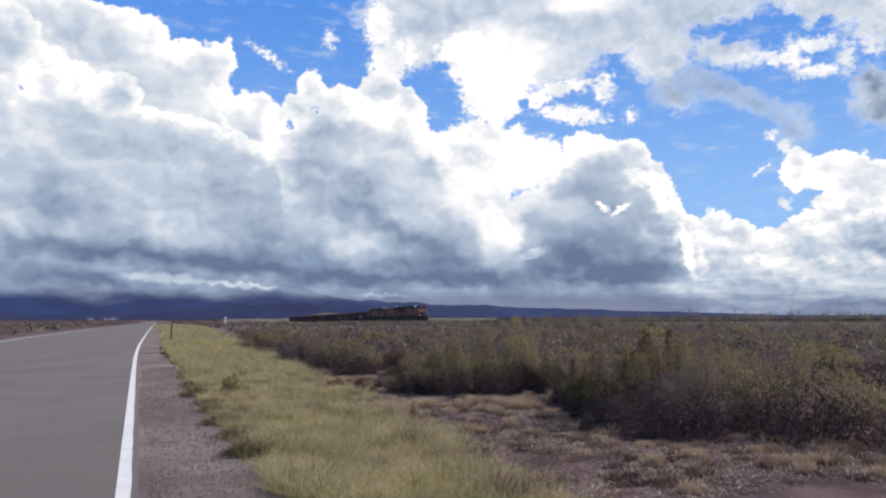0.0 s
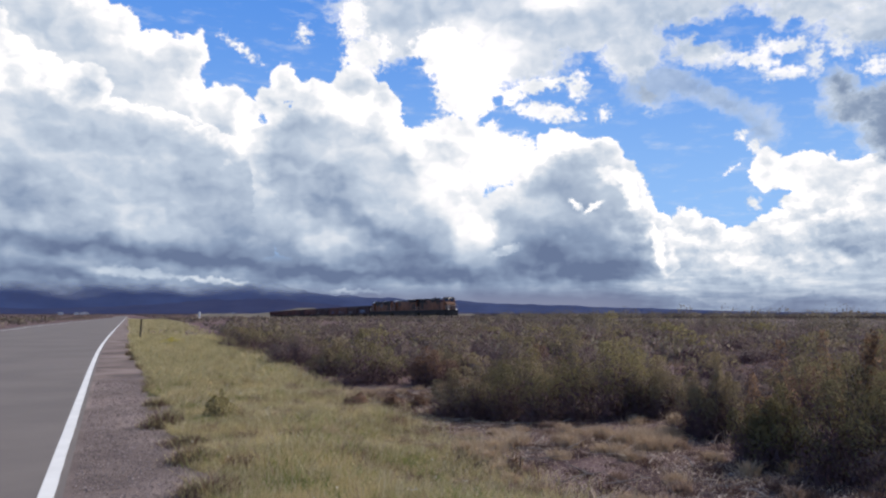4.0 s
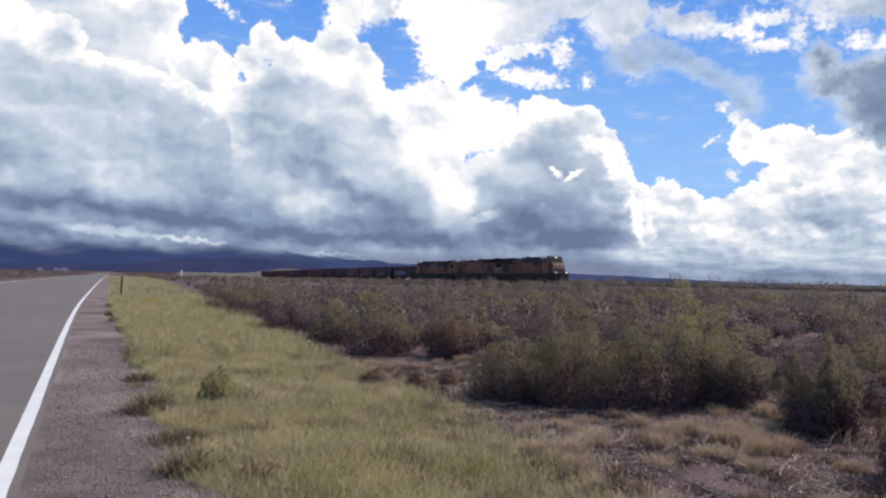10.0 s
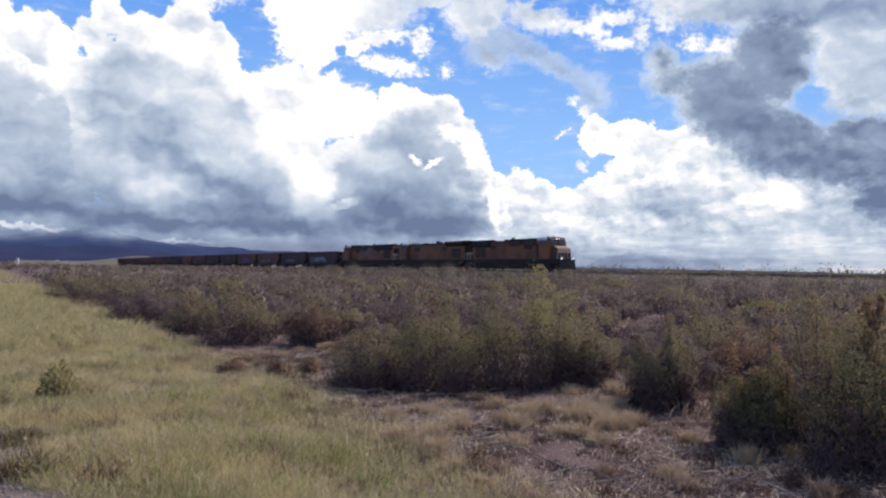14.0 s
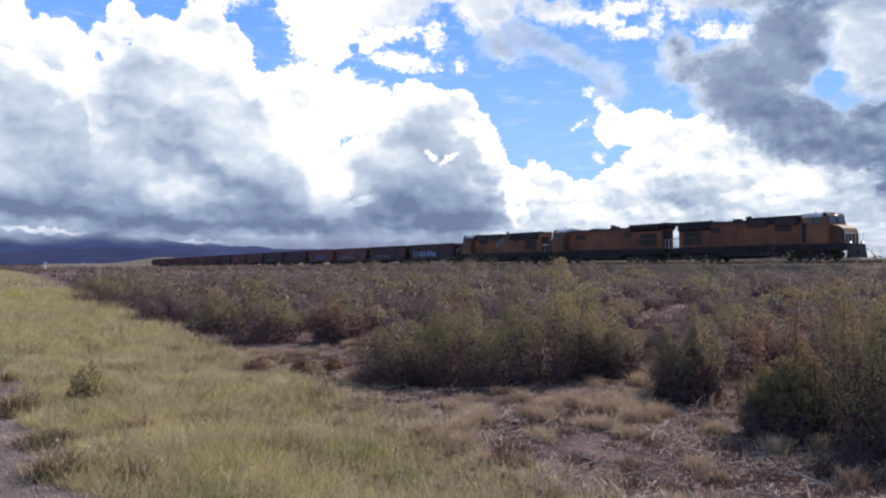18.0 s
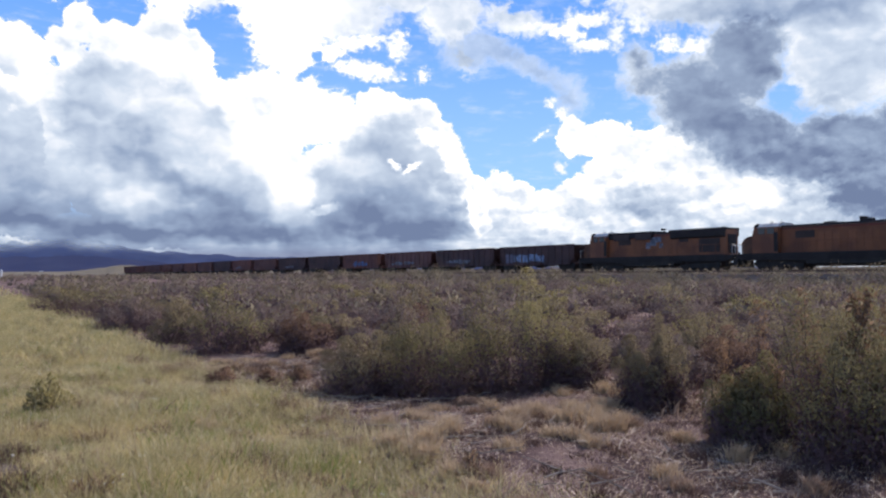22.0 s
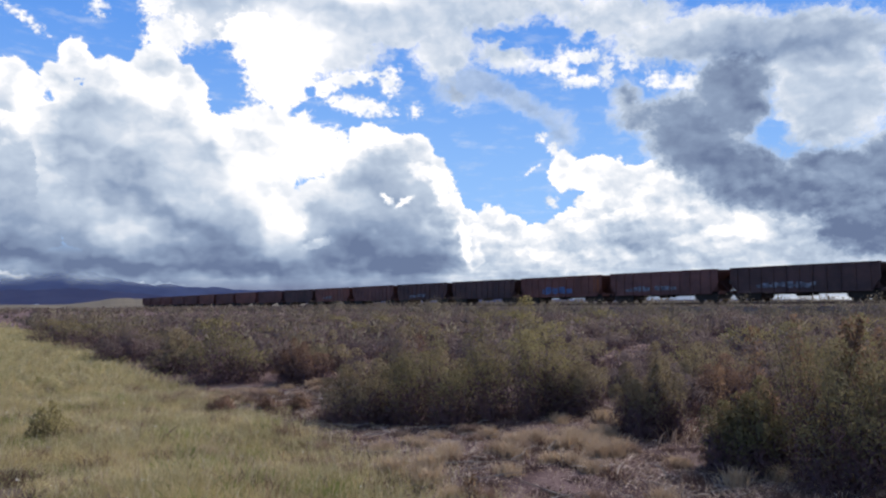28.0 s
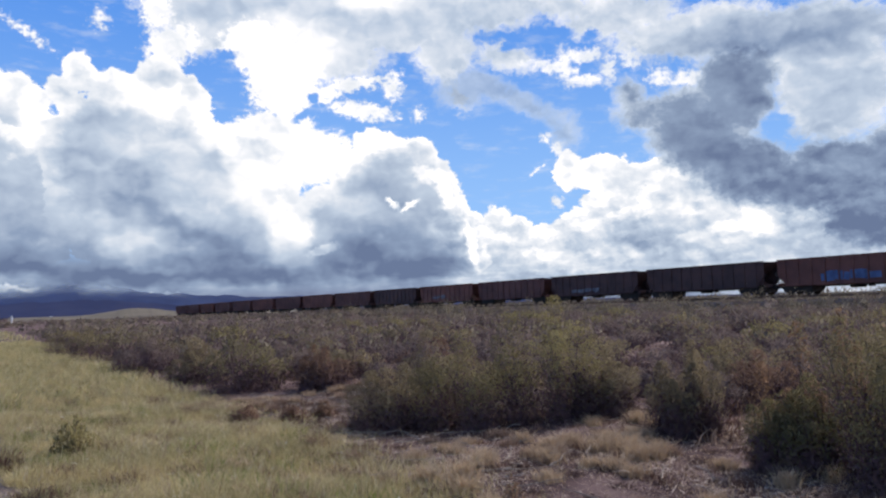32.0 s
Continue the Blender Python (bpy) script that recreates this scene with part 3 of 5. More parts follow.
def section(bm, profile, x0, x1):
    """A solid with an outline in y, z, from x0 to x1."""
    a = [bm.verts.new((x0, y, z)) for y, z in profile]
    b = [bm.verts.new((x1, y, z)) for y, z in profile]
    bm.faces.new(a[::-1])
    bm.faces.new(b)
    n = len(profile)
    for i in range(n):
        bm.faces.new((a[i], b[i], b[(i + 1) % n], a[(i + 1) % n]))
    return bm


def B():
    return bmesh.new()


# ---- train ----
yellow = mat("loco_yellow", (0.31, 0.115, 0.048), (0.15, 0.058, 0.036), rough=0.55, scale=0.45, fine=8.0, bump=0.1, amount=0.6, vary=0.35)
# the body yellow at about half strength: shade put into the nose's colour
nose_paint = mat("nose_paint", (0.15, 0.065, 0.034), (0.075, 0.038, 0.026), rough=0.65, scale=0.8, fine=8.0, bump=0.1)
red_stripe = mat("red_stripe", (0.22, 0.05, 0.035), (0.13, 0.04, 0.03), rough=0.55, scale=0.6, fine=8.0)
louvre = mat("louvre_brown", (0.075, 0.05, 0.043), (0.045, 0.032, 0.03), rough=0.7, scale=1.2, fine=9.0)
loco_grey = mat("loco_grey", (0.045, 0.038, 0.037), (0.024, 0.021, 0.021), rough=0.7, scale=0.8, fine=10.0, bump=0.15, spec=0.15)
# near-white base colour that paints the sun's glint on the roofs
pale_roof = mat("pale_roof", (0.62, 0.6, 0.58), (0.4, 0.37, 0.35), rough=0.35, scale=1.2, fine=9.0, bump=0.1, spec=0.5)
under = mat("underframe", (0.04, 0.037, 0.035), (0.02, 0.018, 0.017), rough=0.7, scale=1.5, fine=14.0)
glass = mat("cab_glass", (0.03, 0.035, 0.04), (0.02, 0.022, 0.025), rough=0.08, bump=0.0, spec=0.8)
white_mark = mat("pale_marking", (0.62, 0.63, 0.65), (0.45, 0.46, 0.5), rough=0.6)
lamp_glow = bpy.data.materials.new("headlight_glow")
lamp_glow.use_nodes = True
lg = lamp_glow.node_tree.nodes["Principled BSDF"]
lg.inputs["Emission Color"].default_value, lg.inputs["Emission Strength"].default_value = (1, 0.93, 0.8, 1), 2.2
rust = mat("hopper_brown", (0.215, 0.1, 0.088), (0.115, 0.06, 0.056), rough=0.75, scale=0.5, fine=7.0, bump=0.2, amount=0.6, vary=0.3)
rust2 = mat("hopper_dark", (0.13, 0.074, 0.07), (0.07, 0.046, 0.047), rough=0.75, scale=0.5, fine=7.0, bump=0.2, amount=0.6, vary=0.3)
rust3 = mat("hopper_red", (0.26, 0.108, 0.085), (0.14, 0.066, 0.058), rough=0.75, scale=0.5, fine=7.0, bump=0.2, amount=0.6, vary=0.3)
wheel_mat = mat("wheel_steel", (0.07, 0.055, 0.05), (0.035, 0.03, 0.028), rough=0.55, metal=0.5)


def bogie(parent, x, axles, gap, radius):
    """Side frames and wheelsets, children of one truck part."""
    bm = B()
    half = gap * (axles - 1) / 2
    for y in (-1.05, 1.05):
        prism(bm, [(x - half - 0.65, 0.7), (x - half - 0.4, 0.3), (x + half + 0.4, 0.3), (x + half + 0.65, 0.7), (x + half + 0.3, 1.0), (x - half - 0.3, 1.0)], y - 0.09, y + 0.09)
    box(bm, (x, 0, 0.72), (2 * half + 1.0, 1.9, 0.62), 0.05)
    truck = part("truck", bm, under, parent)
    for i in range(axles):
        ax = x - half + gap * i
        for y in (-0.76, 0.76):
            bm = tube(B(), (ax, y - 0.07, radius), (ax, y + 0.07, radius), radius, n=20)
            tube(bm, (ax, y - 0.1, radius), (ax, y + 0.1, radius), radius * 0.35, n=12)
            part("wheel", bm, wheel_mat, truck)
        part("axle", tube(B(), (ax, -0.7, radius), (ax, 0.7, radius), 0.09), wheel_mat, truck)


def coupler(parent, x, d):
    bm = box(B(), (x, 0, 0.86), (0.7, 0.2, 0.24), 0.03)
    box(bm, (x + d * 0.36, 0.04, 0.86), (0.16, 0.32, 0.32), 0.04)
    part("coupler", bm, under, parent)


def handrail(parent, x0, x1, y):
    bm = tube(B(), (x0, y, 2.75), (x1, y, 2.75), 0.025, n=5)
    n = max(2, int((x1 - x0) / 1.6) + 1)
    for i in range(n):
        x = x0 + (x1 - x0) * i / (n - 1)
        tube(bm, (x, y, 1.7), (x, y, 2.75), 0.022, n=5)
    part("handrail", bm, yellow, parent)


def locomotive(kind, label, lit=False, rear=-5.3):
    loco = tagged(new("locomotive"), label, "locomotive", "train")
    # walkway sill, tank, steps
    bm = prism(B(), [(-11.0, 1.3), (-11.0, 1.62), (11.0, 1.62), (11.0, 1.3), (10.2, 0.98), (-10.2, 0.98)], -1.55, 1.55)
    part("underframe", bm, loco_grey, loco)
    for x, ln in ((-3.9, 1.6), (3.9, 1.6)):
        for y in (-1.2, 1.2):
            part("air_reservoir", tube(B(), (x - ln / 2, y, 0.95), (x + ln / 2, y, 0.95), 0.24, n=10), under, loco)
    for y in (-1.57, 1.57):
        part("side_sill", box(B(), (0, y, 1.5), (20.4, 0.04, 0.34)), loco_grey, loco)
    part("fuel_tank", section(B(), [(-1.45, 1.2), (-1.45, 0.6), (-1.0, 0.32), (1.0, 0.32), (1.45, 0.6), (1.45, 1.2)], -3.6, 3.6), under, loco)
    for x in (-6.6, 6.6):
        bogie(loco, x, 3, 2.05, 0.51)
    for d in (-1, 1):
        coupler(loco, d * 11.05, d)
        bm = prism(B(), [(d * 11.0, 1.5), (d * 11.15, 1.5), (d * 11.3, 0.28), (d * 10.9, 0.28)], -1.4, 1.4)
        part("pilot", bm, under, loco)
        for y in (-1.42, 1.42):
            bm = B()
            for k in range(4):
                box(bm, (d * 10.62, y, 0.42 + 0.3 * k), (0.7, 0.24, 0.05))
            box(bm, (d * 10.26, y, 0.9), (0.05, 0.24, 1.1))
            part("step_ladder", bm, under, loco)
    cab_roof = 4.56 if kind == "wide" else 4.6
    # cab and nose
    cab_profile = [(6.4, 1.62), (6.4, 4.26), (8.95, 4.26), (9.15, 3.55), (9.15, 1.62)]
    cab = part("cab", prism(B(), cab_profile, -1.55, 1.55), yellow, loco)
    bm = section(B(), [(-1.57, 4.24), (-1.2, cab_roof), (-0.7, cab_roof + 0.09), (0.7, cab_roof + 0.09), (1.2, cab_roof), (1.57, 4.24)], 6.35, 8.55)
    part("cab_roof", bm, pale_roof, loco, "cab roof coloured pale grey for its sunlit glint")
    part("roof_visor", prism(B(), [(8.55, 4.24), (8.55, cab_roof + 0.05), (8.9, cab_roof - 0.02), (9.12, 4.24)], -1.4, 1.4), loco_grey, loco)
    for k, x in enumerate((6.9, 7.7)):
        part("antenna", tube(box(B(), (x, 0.4 * k, cab_roof + 0.12), (0.3, 0.3, 0.12), 0.03), (x, 0.4 * k, cab_roof + 0.1), (x, 0.4 * k, cab_roof + 0.42), 0.015, n=5), under, loco)
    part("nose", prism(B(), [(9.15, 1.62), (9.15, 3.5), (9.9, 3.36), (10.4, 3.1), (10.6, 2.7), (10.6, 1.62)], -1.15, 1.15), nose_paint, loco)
    for y in (-1.56, 1.56):
        part("side_window", box(box(B(), (7.15, y, 3.85), (0.75, 0.03, 0.62)), (8.15, y, 3.85), (0.75, 0.03, 0.62)), glass, cab)
        part("cab_door", box(B(), (6.62, y, 2.75), (0.42, 0.03, 1.9)), loco_grey, cab)
    for y in (-0.72, 0.72):
        part("windscreen", box(B(), (9.1, y, 3.98), (0.05, 1.05, 0.6), m=pose(0, 0, 0, 0, -14, 0)), glass, cab)
        lamp = part("headlight", tube(B(), (8.9, y * 0.25, 4.42), (9.1, y * 0.25, 4.4), 0.085), under, loco)
        part("lens", tube(B(), (9.1, y * 0.25, 4.4), (9.115, y * 0.25, 4.4), 0.07), lamp_glow if lit else glass, lamp)
        lamp = part("ditch_light", tube(B(), (10.95, y * 1.4, 1.75), (11.13, y * 1.4, 1.75), 0.11), under, loco)
        part("lens", tube(B(), (11.13, y * 1.4, 1.75), (11.145, y * 1.4, 1.75), 0.09), lamp_glow if lit else glass, lamp)
    # long hood
    bm = section(B(), [(-1.05, 1.62), (-1.05, 4.12), (-0.9, 4.3), (0.9, 4.3), (1.05, 4.12), (1.05, 1.62)], -9.9, 6.4)
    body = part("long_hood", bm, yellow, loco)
    part("hood_roof", section(B(), [(-1.07, 4.06), (-0.92, 4.36), (0.92, 4.36), (1.07, 4.06)], -9.8, 6.4), loco_grey, loco)
    for i in range(16):
        x = -5.6 + i * 0.72
        for y in (-1.065, 1.065):
            part("hood_door", box(B(), (x, y, 2.75), (0.64, 0.03, 1.75), 0.008), yellow, body)
    for y in (-1.075, 1.075):
        part("stripe", box(B(), (0.4, y, 3.98), (11.8, 0.03, 0.13)), red_stripe, body)
        for x, z, ln, h in ((-7.9, 2.7, 2.6, 1.5), (3.9, 3.4, 1.9, 0.7), (-4.6, 3.45, 1.2, 0.6)):
            part("louvre_panel", box(B(), (x, y * 1.012, z), (ln, 0.03, h)), louvre, body)
            for k in range(int(h / 0.16)):
                part("slat", box(B(), (x, y * 1.035, z - h / 2 + 0.1 + 0.16 * k), (ln - 0.1, 0.03, 0.05)), louvre, body)
    if kind == "wide":  # radiator wings flaring over the hood end
        part("radiator", section(B(), [(-1.08, 3.75), (-1.5, 4.1), (-1.5, 4.52), (-1.2, 4.64), (1.2, 4.64), (1.5, 4.52), (1.5, 4.1), (1.08, 3.75)], -9.9, -5.2), loco_grey, loco)
        part("radiator_wing", section(B(), [(-1.5, 4.3), (-1.5, 4.52), (-1.2, 4.66), (1.2, 4.66), (1.5, 4.52), (1.5, 4.3)], -10.75, -9.9), loco_grey, loco)
        for y in (-1.36, 1.36):
            # thin pale strip added as the bright highlight along the radiator top
            part("roof_edge", box(B(), (-7.6, y, 4.6), (5.2, 0.22, 0.05), 0.01, pose(0, 0, 0, -math.copysign(22, y), 0, 0)), pale_roof, loco)
            part("fan_hatch", box(B(), (1.6, y * 0.5, 4.4), (1.1, 0.5, 0.16), 0.03), loco_grey, loco)
        part("exhaust_stack", box(B(), (-1.4, 0, 4.46), (1.1, 0.7, 0.36), 0.05), loco_grey, loco)
        part("inverter_cabinet", box(B(), (4.9, -1.2, 3.1), (2.6, 0.5, 2.4), 0.04), yellow, loco)
    else:
        part("radiator", section(B(), [(-1.08, 3.5), (-1.3, 3.65), (-1.3, 4.5), (1.3, 4.5), (1.3, 3.65), (1.08, 3.5)], -9.88, rear), loco_grey, loco)
        part("dynamic_brake", section(B(), [(-1.08, 3.8), (-1.25, 3.9), (-1.25, 4.55), (1.25, 4.55), (1.25, 3.9), (1.08, 3.8)], -0.4, 6.3), loco_grey, loco)
        part("exhaust_stack", box(B(), (-2.4, 0, 4.42), (1.0, 0.6, 0.36), 0.05), loco_grey, loco)
        for y in (-1.27, 1.27):
            # pale strip added as a highlight on the radiator's upper edge
            part("roof_edge", box(B(), ((rear - 9.6) / 2, y, 4.52), (rear + 9.4, 0.1, 0.06), 0.01), pale_roof, loco)
            for x in (0.9, 4.3):
                part("brake_grille", box(B(), (x, y, 3.95), (2.4, 0.04, 0.75), 0.01), louvre, loco)
        for x in (-8.9, -7.6, -6.3):
            part("fan", tube(B(), (x, 0, 4.5), (x, 0, 4.62), 0.42, n=16), loco_grey, loco)
    part("end_panel", box(B(), (-9.93, 0, 2.8), (0.06, 1.5, 2.0), 0.02), loco_grey, loco)
    part("horn", tube(tube(B(), (-1.2, 0.1, 4.2), (-1.2, 0.1, 4.72), 0.05), (-1.5, 0.1, 4.72), (-0.8, 0.1, 4.72), 0.06, 0.14), under, loco)
    for y in (-1.5, 1.5):
        handrail(loco, -10.6, 6.0, y)
        for x in (-10.95, 10.85):
            part("grab_iron", tube(B(), (x, y, 1.65), (x, y, 2.65), 0.025, n=5), white_mark, loco)
    for x in (-10.9, 10.8):
        bm = tube(B(), (x, -1.45, 2.6), (x, 1.45, 2.6), 0.03, n=5)
        for y in (-0.9, -0.3, 0.3, 0.9):
            tube(bm, (x, y, 1.6), (x, y, 2.6), 0.025, n=5)
        part("end_rail", bm, white_mark, loco)
    return loco


def hopper(material, label):
    car = tagged(new("hopper_car"), label, "hopper car", "train")
    top, low, half = 3.45, 1.0, 7.45
    for y in (-1.52, 1.52):
        bm = prism(B(), [(-half, 2.0), (-half, top), (half, top), (half, 2.0), (6.7, low), (-6.7, low)], y - 0.03, y + 0.03)
        side = part("side_sheet", bm, material, car)
        part("top_rail", box(B(), (0, y, top), (2 * half + 0.1, 0.18, 0.14), 0.02), material, car)
        part("side_sill", box(B(), (0, y, low), (13.4, 0.16, 0.2), 0.02), material, car)
        for i in range(11):
            x = -6.6 + i * 1.32
            z0 = low if abs(x) < 6.5 else 1.15
            part("rib", box(B(), (x, y + math.copysign(0.08, y), (z0 + top) / 2), (0.12, 0.12, top - z0)), material, side)
    for d in (-1, 1):
        bm = prism(B(), [(d * half, top), (d * (half - 0.08), top), (d * 4.1, 1.2), (d * 4.2, 1.12), (d * half, top - 0.12)], -1.5, 1.5)
        part("slope_sheet", bm, material, car)
        part("end_sill", box(B(), (d * 7.4, 0, 1.05), (0.24, 2.7, 0.3), 0.03), material, car)
        for y in (-1.35, 1.35):
            part("end_post", tube(B(), (d * 7.2, y, 1.15), (d * 7.2, y, 3.3), 0.05, n=6), material, car)
            part("end_brace", tube(B(), (d * 7.35, y * 0.55, 1.15), (d * 6.0, y * 0.55, 2.35), 0.05, n=6), material, car)
        ladder = part("ladder", tube(B(), (d * 7.2, -1.6, 1.1), (d * 7.2, -1.6, 3.3), 0.02, n=5), material, car)
        for k in range(6):
            part("rung", tube(B(), (d * 7.22, -1.6, 1.2 + 0.36 * k), (d * 6.8, -1.62, 1.2 + 0.36 * k), 0.02, n=5), material, ladder)
        bogie(car, d * 5.75, 2, 1.78, 0.42)
        coupler(car, d * 8.0, d)
    bm = tube(tube(B(), (7.45, 0.6, 2.2), (7.52, 0.6, 2.2), 0.26, n=14), (7.42, 0.6, 1.1), (7.42, 0.6, 2.3), 0.04)
    part("brake_wheel", bm, under, car)
    part("centre_sill", box(B(), (0, 0, 0.95), (15.6, 0.4, 0.4)), under, car)
    for x in (-3.1, 0.0, 3.1):
        bm = prism(B(), [(x - 1.4, 1.1), (x + 1.4, 1.1), (x + 0.6, 0.84), (x - 0.6, 0.84)], -1.3, 1.3)
        bay = part("hopper_bay", bm, material, car)
        part("gate", box(B(), (x, 0, 0.82), (1.3, 2.3, 0.06)), under, bay)
    part("brake_rigging", box(tube(B(), (-0.9, -0.5, 0.7), (0.5, -0.5, 0.7), 0.16, n=10), (1.0, -0.5, 0.72), (0.5, 0.3, 0.24), 0.03), under, car)
    part("load", prism(B(), [(-6.7, 3.1), (-4.2, 3.3), (0, 3.22), (4.2, 3.32), (6.7, 3.08), (4.0, 1.4), (-4.0, 1.4)], -1.45, 1.45), under, car)
    return car


def writing_bars(car, rows, material, seed):
    """Unreadable sprayed writing as plain bars on the near side."""
    rng = random.Random(seed)
    for x0, x1, z0, z1 in rows:
        x = x0
        while x < x1:
            wd = rng.uniform(0.35, 0.95)
            h0, h1 = z0 + rng.uniform(0, 0.25), z1 - rng.uniform(0, 0.35)
            bm = box(B(), (x + wd / 2, -1.565, (h0 + h1) / 2), (wd, 0.012, h1 - h0), 0.004, pose(0, 0, 0, 0, rng.uniform(-9, 9), 0))
            part("writing_bar", bm, material, car)
            x += wd * rng.uniform(0.72, 1.12)


spray_blue = mat("spray_blue", (0.10, 0.17, 0.34), (0.06, 0.09, 0.2), rough=0.6, scale=2.0)
spray_pale = mat("spray_pale", (0.26, 0.3, 0.36), (0.1, 0.11, 0.14), rough=0.6, scale=2.0, amount=0.7)
spray_blue_pale = mat("spray_blue_pale", (0.3, 0.42, 0.6), (0.12, 0.17, 0.27), rough=0.6, scale=2.0, amount=0.7)
spray_grey = mat("spray_grey", (0.2, 0.2, 0.28), (0.1, 0.1, 0.14), rough=0.6, scale=2.0, amount=0.7)

TRAIN = []  # thing, distance of its middle behind the head, reversed
lead = locomotive("narrow", "orange-yellow diesel locomotive with dark grey roof, leading a train", lit=True)
lead.scale = (0.955, 1.0, 1.0)
TRAIN.append((lead, 11.0, False))
second = locomotive("wide", "orange-yellow diesel locomotive with flared grey radiators, coupled backwards")
TRAIN.append((second, 33.0, True))
third = locomotive("narrow", "weathered orange-yellow diesel locomotive with dark roof, coupled backwards", rear=-2.9)
for x, z, ln, h in ((-0.4, 3.35, 0.9, 0.95), (-1.2, 3.55, 0.7, 0.6), (0.35, 2.9, 0.6, 0.7), (-1.5, 2.85, 0.5, 0.5)):
    part("patch", box(B(), (x, 1.1, z), (ln, 0.02, h), 0.006), spray_pale, third, "pale repainted patch")
TRAIN.append((third, 55.45, True))
CAR_PITCH = 16.42
brown = hopper(rust, "dark brown roofless hopper car with ribbed steel sides")
dark_car = hopper(rust2, "blackish-brown roofless hopper car with sprayed sides")
red_car = hopper(rust3, "rust-red roofless hopper car with ribbed steel sides")
order = [1, 1, 0, 2, 1, 1, 0, 2, 1, 0, 2, 0, 2, 0, 0, 2, 0, 0]
seen = set()
for i, k in enumerate(order):
    source = (brown, dark_car, red_car)[k]
    if k in seen:
        car = copy_thing(source, pose(0, 0, 0))
    else:
        car = source
        seen.add(k)
    TRAIN.append((car, 66.7 + CAR_PITCH * (i + 0.5), False))
SPRAY = {0: ([(-4.4, 1.9, 1.25, 2.45)], spray_blue_pale), 1: ([(-4.5, 1.5, 1.3, 2.0)], spray_pale), 2: ([(-5.0, -1.8, 1.3, 2.0), (-0.8, 1.9, 1.3, 2.1)], spray_pale),
         3: ([(-3.1, 2.1, 1.2, 2.25)], spray_blue), 5: ([(-3.6, 1.2, 1.2, 1.9)], spray_pale), 7: ([(-4.0, -1.0, 1.3, 2.0)], spray_pale)}
part("writing_block", box(B(), (-5.4, -1.565, 1.85), (1.5, 0.012, 1.25), 0.004), spray_grey, TRAIN[3][0])
end_panel = mat("rust_orange_panel", (0.3, 0.1, 0.045), (0.16, 0.06, 0.035), rough=0.7, scale=1.0, fine=8.0)
part("end_panel", box(B(), (6.62, -1.56, 2.35), (1.0, 0.02, 1.9), 0.004), end_panel, TRAIN[6][0], "rust-orange repainted panel")



# ---- plants ----
def tubes_mesh(lines, radii, sides=3):
    """Thin tapered stems: lines (n, k, 3), radii (k)."""
    n, k, _ = lines.shape
    ang = np.arange(sides) * 2 * np.pi / sides
    ring = np.stack([np.cos(ang), np.sin(ang), 0 * ang], -1)
    co = lines[:, :, None, :] + ring[None, None] * np.asarray(radii)[None, :, None, None]
    idx = np.arange(n * k * sides).reshape(n, k, sides)
    a, b = idx[:, :-1], idx[:, 1:]
    f = np.stack([a, np.roll(a, -1, 2), np.roll(b, -1, 2), b], -1).reshape(-1, 4)
    return co.reshape(-1, 3), f


def leaves_mesh(centres, size, rng, upright=0.3, narrow=0.45, out=None, soft_normal=0.86):
    """Small leaf blades turned every way; out: the way the crown faces there, towards which each blade turns its face."""
    n = len(centres)
    d = rng.normal(size=(n, 3))
    d[:, 2] = np.abs(d[:, 2]) + upright
    if out is not None:
        d += 0.55 * out
    d /= np.linalg.norm(d, axis=1, keepdims=True)
    e = np.cross(d, rng.normal(size=(n, 3)))
    e /= np.linalg.norm(e, axis=1, keepdims=True)
    face = np.cross(e, d)
    if out is not None:
        turn = np.sign((face * out).sum(1, keepdims=True) + 1e-6)
        e, face = e * turn, face * turn
        face = out * soft_normal + face * (1 - soft_normal)
        face /= np.linalg.norm(face, axis=1, keepdims=True)
    s = size * rng.uniform(0.6, 1.4, size=(n, 1))
    co = np.stack([centres - d * s, centres + e * s * narrow, centres + d * s, centres - e * s * narrow], 1).reshape(-1, 3)
    return co, np.arange(4 * n).reshape(n, 4), np.repeat(face, 4, 0)


def leaf_object(name, leaves, material):
    co, f, normal = leaves
    me = fast_mesh(name, co, f, material, smooth=True)
    at = me.attributes.new("custom_normal", "FLOAT_VECTOR", "POINT")
    at.data.foreach_set("vector", normal.astype(np.float32).ravel())
    return new(name, me)


